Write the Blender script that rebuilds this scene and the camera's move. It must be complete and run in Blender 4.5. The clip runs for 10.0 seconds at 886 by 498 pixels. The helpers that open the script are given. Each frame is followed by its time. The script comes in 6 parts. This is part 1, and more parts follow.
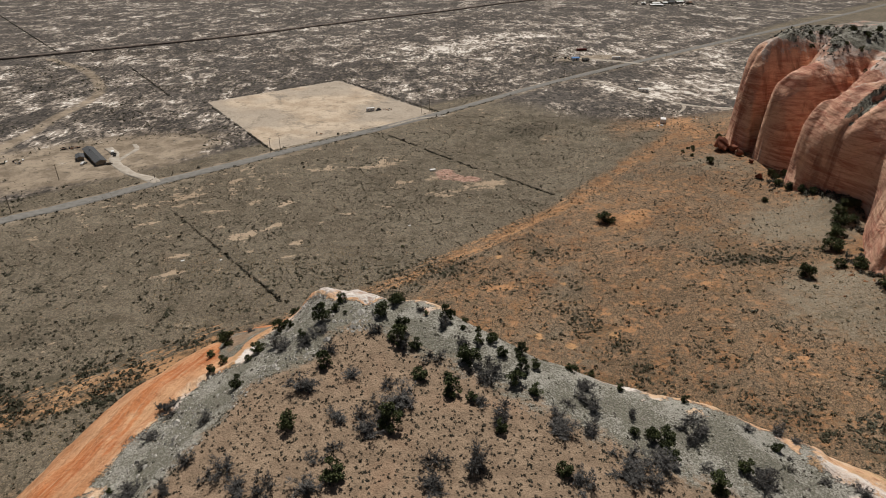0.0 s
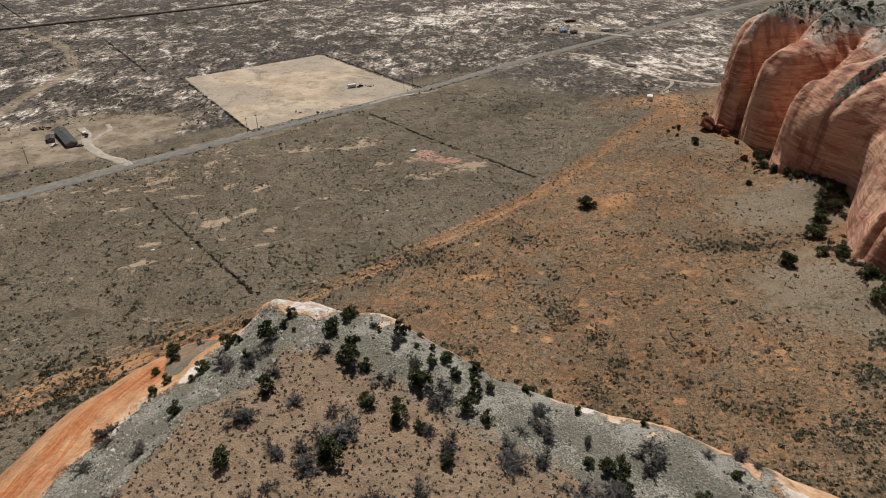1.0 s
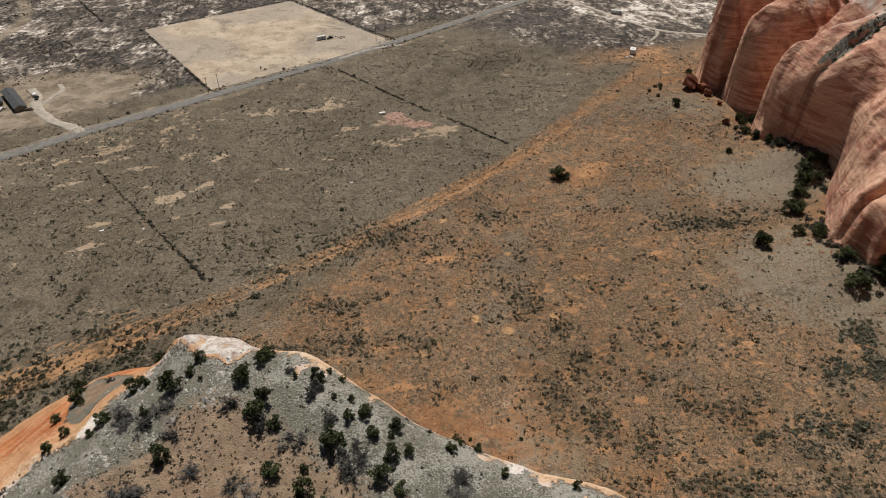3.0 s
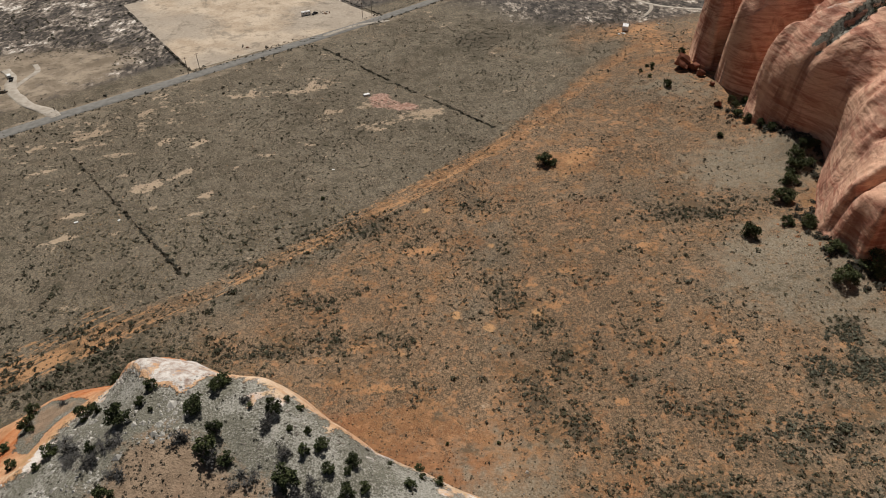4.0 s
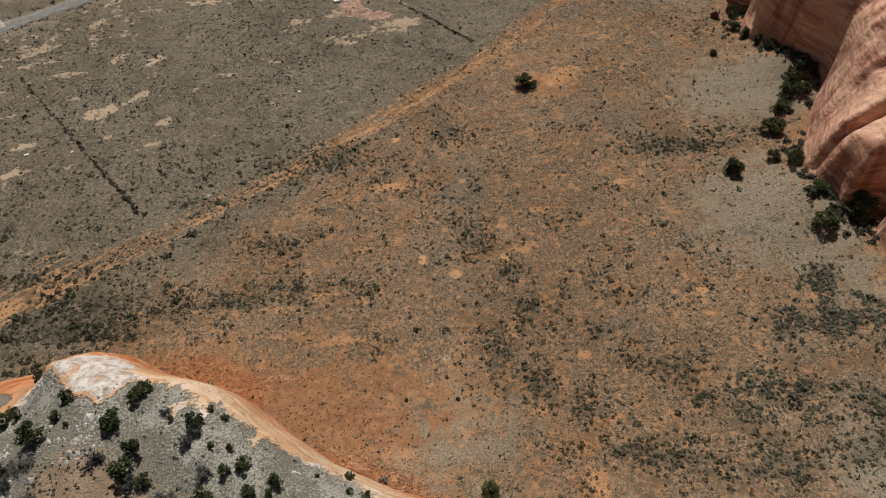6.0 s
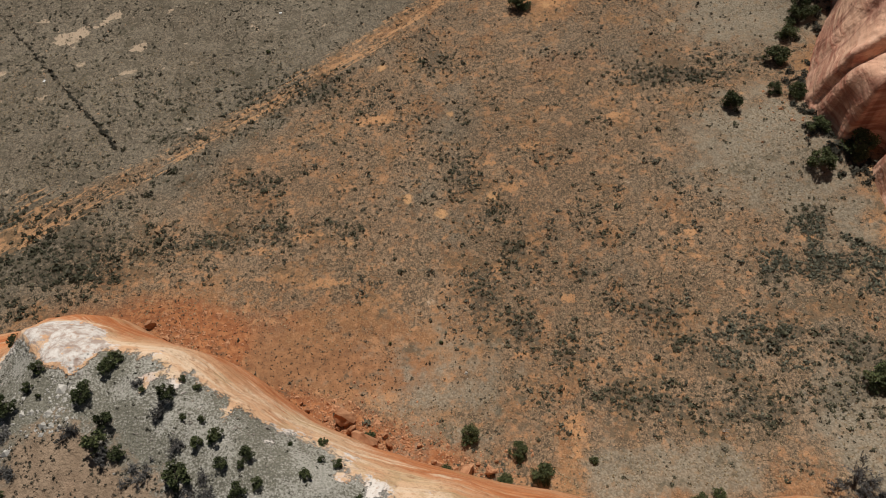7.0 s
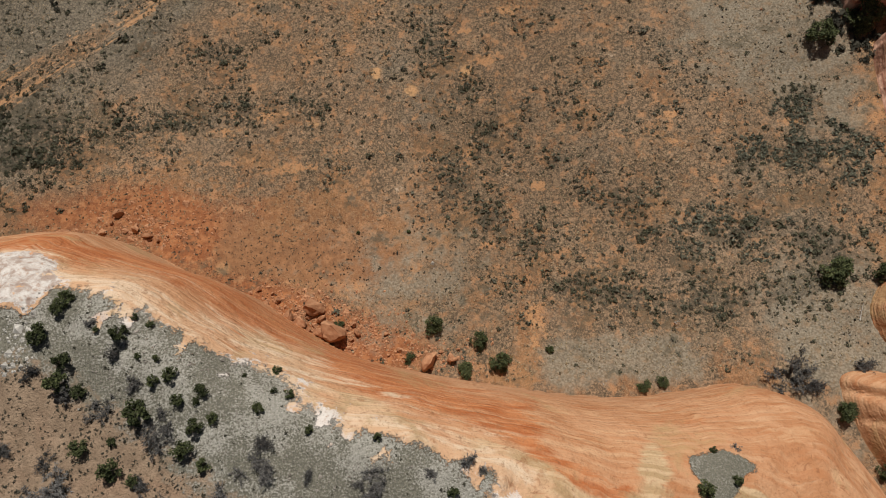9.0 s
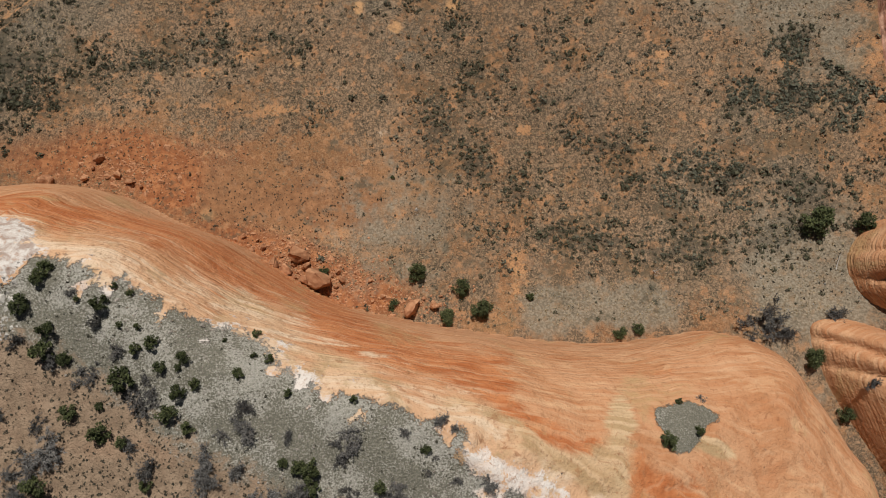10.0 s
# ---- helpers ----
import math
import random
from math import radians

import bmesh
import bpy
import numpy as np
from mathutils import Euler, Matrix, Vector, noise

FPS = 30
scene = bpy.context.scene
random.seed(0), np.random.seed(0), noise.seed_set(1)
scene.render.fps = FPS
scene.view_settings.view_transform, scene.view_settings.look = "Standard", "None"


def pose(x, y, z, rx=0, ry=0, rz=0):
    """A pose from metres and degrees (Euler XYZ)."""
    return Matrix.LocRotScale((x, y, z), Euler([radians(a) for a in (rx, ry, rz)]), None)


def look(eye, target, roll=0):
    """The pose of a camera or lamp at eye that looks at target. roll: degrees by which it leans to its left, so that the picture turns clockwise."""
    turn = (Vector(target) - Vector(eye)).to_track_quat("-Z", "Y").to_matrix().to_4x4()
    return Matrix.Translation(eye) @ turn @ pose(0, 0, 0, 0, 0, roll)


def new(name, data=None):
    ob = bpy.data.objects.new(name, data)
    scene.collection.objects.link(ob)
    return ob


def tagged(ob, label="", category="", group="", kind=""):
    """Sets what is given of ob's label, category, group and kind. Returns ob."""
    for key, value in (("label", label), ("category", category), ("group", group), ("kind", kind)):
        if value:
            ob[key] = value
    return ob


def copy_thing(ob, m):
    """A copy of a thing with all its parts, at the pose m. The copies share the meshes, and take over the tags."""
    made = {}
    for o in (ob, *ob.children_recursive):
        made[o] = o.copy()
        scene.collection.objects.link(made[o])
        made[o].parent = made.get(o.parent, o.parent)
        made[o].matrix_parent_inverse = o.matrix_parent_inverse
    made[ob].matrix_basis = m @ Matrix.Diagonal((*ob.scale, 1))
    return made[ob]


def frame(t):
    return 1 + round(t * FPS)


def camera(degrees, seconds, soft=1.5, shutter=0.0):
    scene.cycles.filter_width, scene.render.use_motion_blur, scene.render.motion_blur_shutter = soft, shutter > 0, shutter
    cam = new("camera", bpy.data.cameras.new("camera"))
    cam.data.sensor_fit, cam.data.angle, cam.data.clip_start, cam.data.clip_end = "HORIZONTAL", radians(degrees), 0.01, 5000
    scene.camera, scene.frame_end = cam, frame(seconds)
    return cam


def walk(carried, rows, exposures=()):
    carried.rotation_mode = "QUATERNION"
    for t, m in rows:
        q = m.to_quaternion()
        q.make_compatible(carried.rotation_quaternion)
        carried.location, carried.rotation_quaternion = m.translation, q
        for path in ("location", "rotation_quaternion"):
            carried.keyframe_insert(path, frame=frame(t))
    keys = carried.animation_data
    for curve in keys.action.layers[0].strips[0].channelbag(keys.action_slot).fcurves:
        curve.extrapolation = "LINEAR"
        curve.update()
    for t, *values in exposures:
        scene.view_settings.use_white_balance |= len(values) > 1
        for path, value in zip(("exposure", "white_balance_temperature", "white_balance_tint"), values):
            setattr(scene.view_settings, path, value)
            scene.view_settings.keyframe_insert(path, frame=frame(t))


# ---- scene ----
cam = camera(70.4, 10.0, soft=1.0)
METRES, EYE, TILT, LEAN, TURN = 110.0, 133.0, -27.5, 0.0, 0.0
ROWS = [
    (0.0, 0.0, 0.0, 0.0, 0.0, 0.0, -0.0),
    (0.5, 0.0331, 0.0267, 0.034, -0.35, -1.36, 0.17),
    (1.0, 0.0638, 0.0536, 0.0681, -0.63, -2.74, 0.29),
    (1.5, 0.092, 0.0815, 0.1019, -0.85, -4.1, 0.41),
    (2.0, 0.1183, 0.1098, 0.1359, -1.05, -5.47, 0.53),
    (2.5, 0.1441, 0.1376, 0.1704, -1.23, -6.87, 0.64),
    (4.0, 0.2241, 0.2233, 0.2706, -1.71, -11.01, 0.95),
    (4.5, 0.2501, 0.2515, 0.3029, -1.82, -12.45, 1.03),
    (5.0, 0.2761, 0.279, 0.3365, -1.9, -14.56, 1.08),
    (6.5, 0.3469, 0.3634, 0.4361, -1.91, -25.2, 1.03),
    (7.0, 0.3684, 0.3918, 0.4685, -1.89, -29.37, 1.02),
    (7.5, 0.389, 0.42, 0.501, -1.89, -33.48, 1.0),
    (8.0, 0.4108, 0.4477, 0.5341, -1.87, -37.6, 1.03),
    (8.5, 0.4324, 0.4759, 0.5653, -1.86, -41.78, 0.98),
    (9.0, 0.4535, 0.5054, 0.5952, -1.84, -45.87, 0.97),
    (9.5, 0.4743, 0.5355, 0.6252, -1.8, -49.96, 0.92),
    (10.0, 0.4955, 0.5655, 0.6564, -1.76, -54.04, 0.9),
]
walk(cam, [(t, pose(0, 0, EYE, TILT, LEAN, TURN) @ pose(METRES * x, METRES * y, METRES * z, 90 + pitch, roll, yaw)) for t, x, y, z, yaw, pitch, roll in ROWS])

# ---------------------------------------------------------------- world and sun
SUN_AZ, SUN_EL = 1.0, 58.0   # degrees clockwise from +y; degrees above the horizon
world = bpy.data.worlds.new("sky")
scene.world = world
world.use_nodes = True
wn = world.node_tree
sky = wn.nodes.new("ShaderNodeTexSky")
sky.sky_type = "NISHITA"
sky.sun_disc = False
sky.sun_elevation = radians(SUN_EL)
sky.sun_rotation = radians(SUN_AZ)
sky.altitude = 1600
sky.dust_density = 2.0
wn.nodes["Background"].inputs["Strength"].default_value = 0.0255
haze = wn.nodes.new("ShaderNodeHueSaturation")
haze.inputs["Saturation"].default_value = 0.62
wn.links.new(sky.outputs["Color"], haze.inputs["Color"])
wn.links.new(haze.outputs["Color"], wn.nodes["Background"].inputs["Color"])
sun_data = bpy.data.lights.new("sun", "SUN")
sun_data.energy, sun_data.angle, sun_data.color = 4.35, radians(0.6), (1.0, 0.95, 0.88)
sun = new("sun", sun_data)
sun.matrix_world = look((0, 0, 300), (-math.sin(radians(SUN_AZ)) * math.cos(radians(SUN_EL)),
                                      -math.cos(radians(SUN_AZ)) * math.cos(radians(SUN_EL)),
                                      300 - math.sin(radians(SUN_EL))))

# ---------------------------------------------------------------- numbers: noise, curves, heights
def ss(a, lo, hi):
    u = np.clip((np.asarray(a, float) - lo) / (hi - lo), 0, 1)
    return u * u * (3 - 2 * u)


def lattice(ix, iy, seed):
    h = (ix.astype(np.int64) * 374761393 + iy.astype(np.int64) * 668265263 + seed * 1442695041) & 0xFFFFFFFF
    h = ((h ^ (h >> 13)) * 1274126177) & 0xFFFFFFFF
    return ((h ^ (h >> 16)) & 0xFFFF) / 65535.0


def vnoise(x, y, seed=0):
    x, y = np.asarray(x, float), np.asarray(y, float)
    ix, iy = np.floor(x), np.floor(y)
    u, v = x - ix, y - iy
    u, v = u * u * (3 - 2 * u), v * v * (3 - 2 * v)
    a, b = lattice(ix, iy, seed), lattice(ix + 1, iy, seed)
    c, d = lattice(ix, iy + 1, seed), lattice(ix + 1, iy + 1, seed)
    return (a * (1 - u) + b * u) * (1 - v) + (c * (1 - u) + d * u) * v


def fbm(x, y, size, seed=0, octaves=4):
    total, amp, norm = 0, 1.0, 0
    for k in range(octaves):
        total = total + amp * vnoise(np.asarray(x) / size + 17.3 * k, np.asarray(y) / size - 9.1 * k, seed + k)
        norm += amp
        amp, size = amp * 0.5, size * 0.5
    return total / norm


def spline(points, closed=True, n=10):
    p = np.array(points, float)
    out = []
    m = len(p)
    for i in range(m if closed else m - 1):
        q = [p[(i + k) % m] if closed else p[min(max(i + k, 0), m - 1)] for k in (-1, 0, 1, 2)]
        for t in np.linspace(0, 1, n, endpoint=False):
            out.append(0.5 * (2 * q[1] + (q[2] - q[0]) * t + (2 * q[0] - 5 * q[1] + 4 * q[2] - q[3]) * t ** 2
                              + (3 * q[1] - q[0] - 3 * q[2] + q[3]) * t ** 3))
    if not closed:
        out.append(p[-1])
    return np.array(out)


def line_distance(x, y, line, closed=False):
    """Distance of each place to a line of points."""
    x, y = np.asarray(x, float).ravel(), np.asarray(y, float).ravel()
    a = line
    b = np.roll(line, -1, 0) if closed else line[1:]
    a = a if closed else a[:-1]
    best = np.full(len(x), 1e18)
    for p, q in zip(a, b):
        e = q - p
        t = np.clip(((x - p[0]) * e[0] + (y - p[1]) * e[1]) / max(e @ e, 1e-9), 0, 1)
        best = np.minimum(best, (x - p[0] - t * e[0]) ** 2 + (y - p[1] - t * e[1]) ** 2)
    return np.sqrt(best)


def inside(x, y, loop):
    x, y = np.asarray(x, float).ravel(), np.asarray(y, float).ravel()
    odd = np.zeros(len(x), bool)
    for p, q in zip(loop, np.roll(loop, -1, 0)):
        if p[1] == q[1]:
            continue
        cross = ((p[1] > y) != (q[1] > y)) & (x < (q[0] - p[0]) * (y - p[1]) / (q[1] - p[1]) + p[0])
        odd ^= cross
    return odd


def depth_in(x, y, loop):
    """Signed distance: positive inside the loop."""
    shape = np.shape(x)
    d = line_distance(x, y, loop, True) * np.where(inside(x, y, loop), 1, -1)
    return d.reshape(shape)


# foot lines of the rocks, in plan
MESA = spline([(-100, -40), (-98, 40), (-92, 80), (-84, 105), (-66, 124), (-48, 131), (-28, 129), (-12, 121), (3, 115),
               (15, 107), (29, 99), (45, 94.5), (62, 91), (80, 88), (95, 87), (107, 88), (120, 89), (134, 84),
               (142, 74), (148, 63), (154, 50), (158, 10), (150, -50), (60, -80), (-60, -80)])
CLIFF = spline([(300, 470), (240, 440), (200, 408), (182, 388), (174, 373), (173, 360), (178, 351), (198, 357), (179, 346),
                (176, 335), (181, 323), (192, 318), (208, 319), (192, 311), (178, 305), (174, 298), (175, 286), (180, 272), (186, 263),
                (187, 253), (179, 240), (170, 224), (163, 210), (162.3, 205), (163, 200), (165, 195.5), (166.2, 189.5), (171, 190), (178, 190), (180, 185), (173, 179.5),
                (172, 171), (171.5, 161), (171.5, 152), (171, 142), (171.5, 136), (174, 127), (181, 120), (230, 104), (330, 60), (420, 240), (380, 420)])
DOME_A = spline([(156, 108), (155, 102), (158, 96), (165, 92), (180, 90), (192, 96), (190, 108), (180, 115), (164, 115)])
DOME_B = spline([(143.5, 88), (144.5, 82), (147.5, 74), (153, 64), (160, 50), (166, 30), (190, 20), (200, 50), (190, 78), (170, 85), (154, 91), (146, 91)])
ROCKS = [MESA, CLIFF, DOME_A, DOME_B]


def ground_height(x, y):
    x, y = np.asarray(x, float), np.asarray(y, float)
    near = np.minimum.reduce([np.abs(line_distance(x, y, r[::2], True)) for r in ROCKS]).reshape(x.shape)
    z = 7.0 * ss(x, -20, 140) * (1 - 0.5 * ss(y, 430, 620)) * (1 - ss(x, 260, 700))
    z = z + 7.0 * np.exp(-near / 34.0)
    z = z + 9.0 * np.exp(-((x - 188) / 21) ** 2 - ((y - 268) / 16) ** 2)
    z = z + 3.5 * np.exp(-((x - 156) / 17) ** 2 - ((y - 192) / 18) ** 2)
    z = z + 4.0 * np.exp(-((x - 146) / 20) ** 2 - ((y - 335) / 25) ** 2)
    close = np.exp(-(np.maximum(np.abs(y - 210), 0) / 260) ** 2)
    z = z + close * (1.6 * (fbm(x, y, 38, 3, 2) - 0.5) + 0.5 * (1 - ss(y, 300, 345)) * (fbm(x, y, 7, 5, 2) - 0.5))
    z = z + 6.0 * (fbm(x, y, 420, 8, 2) - 0.5) * ss(y, 700, 1500)
    return z


def mesa_top(x, y, d):
    top = np.interp(x, [-100, -60, -20, 12, 34, 46, 62, 82, 101, 118, 140, 160], [64, 66, 69, 68, 64, 62.5, 59, 51, 44, 38, 34, 33])
    top = top + 0.10 * np.clip(60 - y, 0, 40) * ss(x, 20, 90)
    west = -0.93 * (x + 20) + 0.37 * (y - 100)          # how far down the western shoulder
    top = top - 10.5 * (1 - np.exp(-np.maximum(west, 0) / 15.0))
    tip = np.exp(-((x + 21.5) / 10.5) ** 4 - ((y - 113.0) / 5.0) ** 2)
    top = top + tip * (0.2 + 3.4 * (fbm(x, y, 3.0, 161, 3) - 0.5))
    top = top + 3.2 * np.exp(-((x + 25.0) / 4.0) ** 4 - ((y - 111.0) / 6.0) ** 2)
    wide = np.interp(x, [-100, -60, -34, -20, -10, 0, 24, 40, 70, 100, 140], [60, 42, 31, 17.0, 19.0, 18.2, 19.6, 20.0, 22, 26, 30])
    u = np.clip(d / wide, 0, 1)
    return top, (1 - (1 - u) ** 2.2) ** 0.52


# clefts and hollows of the cliff: a line in plan, its depth at both ends, and how wide each flank is, left and right of the line
CLEFTS = [([(180, 353.5), (194, 359), (211, 371), (230, 387)], 34, 9, 7.6, 4.2),
          ([(180, 320), (195, 324), (212, 335), (242, 359)], 33, 8, 9.2, 6.0),
          ([(174, 276), (183, 277), (191, 279), (205, 286), (222, 296)], 3.0, 5.0, 1.6, 3.0),
          ([(158, 203.5), (165, 204.5), (172, 206), (182, 208), (200, 211)], 6, 10, 1.3, 2.4),
          ([(175, 341), (190, 346), (207, 354)], 5, 2, 2.4, 3.4),
          ([(177, 333), (186, 337), (200, 344)], 4, 2, 2.0, 2.6),
          ([(182, 259), (196, 258), (214, 264)], 11, 5, 8.0, 5.0),
          ([(172, 366), (184, 372), (200, 382)], 5, 2, 2.4, 2.8),
          ([(174, 292), (184, 296), (200, 306), (220, 318)], 2.5, 2, 2.2, 3.6),
          ([(182, 244), (192, 248), (210, 254)], 4, 4, 1.6, 3.0),
          ([(168, 222), (178, 224), (196, 226)], 3, 4, 1.6, 2.6),
          ([(144, 87), (152, 84), (166, 75), (180, 66)], 5, 6, 0.9, 0.9),
          ([(147, 80), (158, 76), (176, 60)], 4, 5, 0.8, 0.8),
          ([(151, 101), (160, 100), (178, 96)], 5, 6, 1.2, 1.2),
          ([(154, 108), (164, 106), (180, 103)], 4, 5, 0.8, 0.8)]


def carved(x, y):
    shape = np.shape(x)
    x, y = np.ravel(x), np.ravel(y)
    total = np.zeros(len(x))
    for line, deep, shallow, left, right in CLEFTS:
        line = np.array(line, float)
        step = np.linalg.norm(np.diff(line, axis=0), axis=1)
        along = np.r_[0, np.cumsum(step)] / step.sum()
        best, share, hand = np.full(len(x), 1e9), np.zeros(len(x)), np.zeros(len(x))
        for k in range(len(line) - 1):
            e = line[k + 1] - line[k]
            t = np.clip(((x - line[k][0]) * e[0] + (y - line[k][1]) * e[1]) / (e @ e), 0, 1)
            d = np.hypot(x - line[k][0] - t * e[0], y - line[k][1] - t * e[1])
            side = e[0] * (y - line[k][1]) - e[1] * (x - line[k][0])
            share = np.where(d < best, along[k] + t * (along[k + 1] - along[k]), share)
            hand = np.where(d < best, side, hand)
            best = np.minimum(best, d)
        wander = 1 + 0.5 * (fbm(x, y, 9, 171, 3) - 0.5)
        flank = np.where(hand > 0, np.clip(1 - best / (2.6 * left), 0, 1) ** 2.2, np.exp(-(best / (right * (1 + 0.4 * share))) ** 1.5))
        total = np.maximum(total, (deep + (shallow - deep) * share) * wander * flank)
    return total.reshape(shape)


def cliff_top(x, y, d):
    """The height over the foot: a steep face, then a long rounded shoulder."""
    face = np.interp(y, [60, 180, 195, 215, 240, 265, 300, 340, 372, 460], [24, 20, 17, 15, 31, 25, 28, 38, 44, 40])
    back = np.interp(y, [60, 180, 215, 240, 265, 300, 340, 372, 460], [46, 46, 50, 34, 38, 44, 25, 25, 24])
    u = np.clip(d / np.interp(y, [60, 176, 200, 210, 222, 240, 300, 340], [2.5, 2.5, 4.5, 12.0, 9.5, 6.0, 2.5, 3.5]), 0, 1)
    soft = np.interp(y, [160, 200, 240, 265, 300, 340, 372], [26, 40, 22, 24, 16, 9, 8])
    rise = face * (1 - (1 - u) ** 2.3) ** np.interp(y, [200, 240, 310], [0.92, 0.8, 0.72]) + back * (1 - np.exp(-np.maximum(d - 1.0, 0) / soft))
    rise = np.maximum(rise - carved(x, y), np.minimum(rise, 1.0 + 0.25 * d))
    return ground_height(x, y) + rise, np.where(d > 0, 1.0, 0.0)


def dome_top(x, y, d):
    u = np.clip(d / 15.0, 0, 1)
    return 22.5 + 0.34 * np.clip(x - 148, 0, 40) + 2.2 * (fbm(x, y, 9, 141, 2) - 0.5) - 0.8 * carved(x, y), (1 - (1 - u) ** 2.2) ** 0.6


# ---------------------------------------------------------------- building helpers
def mesh_of(name, verts, faces, material, smooth=False):
    me = bpy.data.meshes.new(name)
    me.from_pydata(np.asarray(verts, float).tolist(), [], [tuple(int(i) for i in f) for f in faces])
    if material:
        me.materials.append(material)
    if smooth:
        me.polygons.foreach_set("use_smooth", np.ones(len(me.polygons), bool))
    me.update()
    return me


def paint(me, name, rgb):
    """A colour attribute per vertex that says what the ground is made of there."""
    at = me.attributes.new(name, "FLOAT_COLOR", "POINT")
    at.data.foreach_set("color", np.c_[np.clip(rgb, 0, 1), np.ones(len(rgb))].ravel())


def part(name, bm, material, parent, label=""):
    me = bpy.data.meshes.new(name)
    bm.to_mesh(me)
    bm.free()
    me.materials.append(material)
    ob = new(name, me)
    ob.parent = parent
    return tagged(ob, label) if label else ob


def box(bm, size, at=(0, 0, 0), turn=0.0, bevel=0.0):
    made = bmesh.ops.create_cube(bm, size=1.0)["verts"]
    bmesh.ops.scale(bm, vec=size, verts=made)
    if bevel:
        edges = list({e for v in made for e in v.link_edges})
        made = list({v for f in bmesh.ops.bevel(bm, geom=edges, offset=bevel, segments=1, affect="EDGES")["faces"] for v in f.verts} | {v for v in made if v.is_valid})
    if turn:
        bmesh.ops.rotate(bm, cent=(0, 0, 0), matrix=Matrix.Rotation(radians(turn), 3, "Z"), verts=made)
    bmesh.ops.translate(bm, vec=at, verts=made)
    return made


def rod(bm, a, b, r0, r1=None, sides=6):
    a, b = Vector(a), Vector(b)
    r1 = r0 if r1 is None else r1
    turn = (b - a).to_track_quat("Z", "Y").to_matrix().to_4x4()
    bmesh.ops.create_cone(bm, cap_ends=True, segments=sides, radius1=r0, radius2=r1, depth=(b - a).length,
                          matrix=Matrix.Translation((a + b) / 2) @ turn)


def grid_mesh(xs, ys, height):
    gx, gy = np.meshgrid(xs, ys)
    gz = height(gx, gy)
    nx, ny = len(xs), len(ys)
    i = np.arange(nx * ny).reshape(ny, nx)
    faces = np.stack([i[:-1, :-1], i[:-1, 1:], i[1:, 1:], i[1:, :-1]], -1).reshape(-1, 4)
    return np.c_[gx.ravel(), gy.ravel(), gz.ravel()], faces


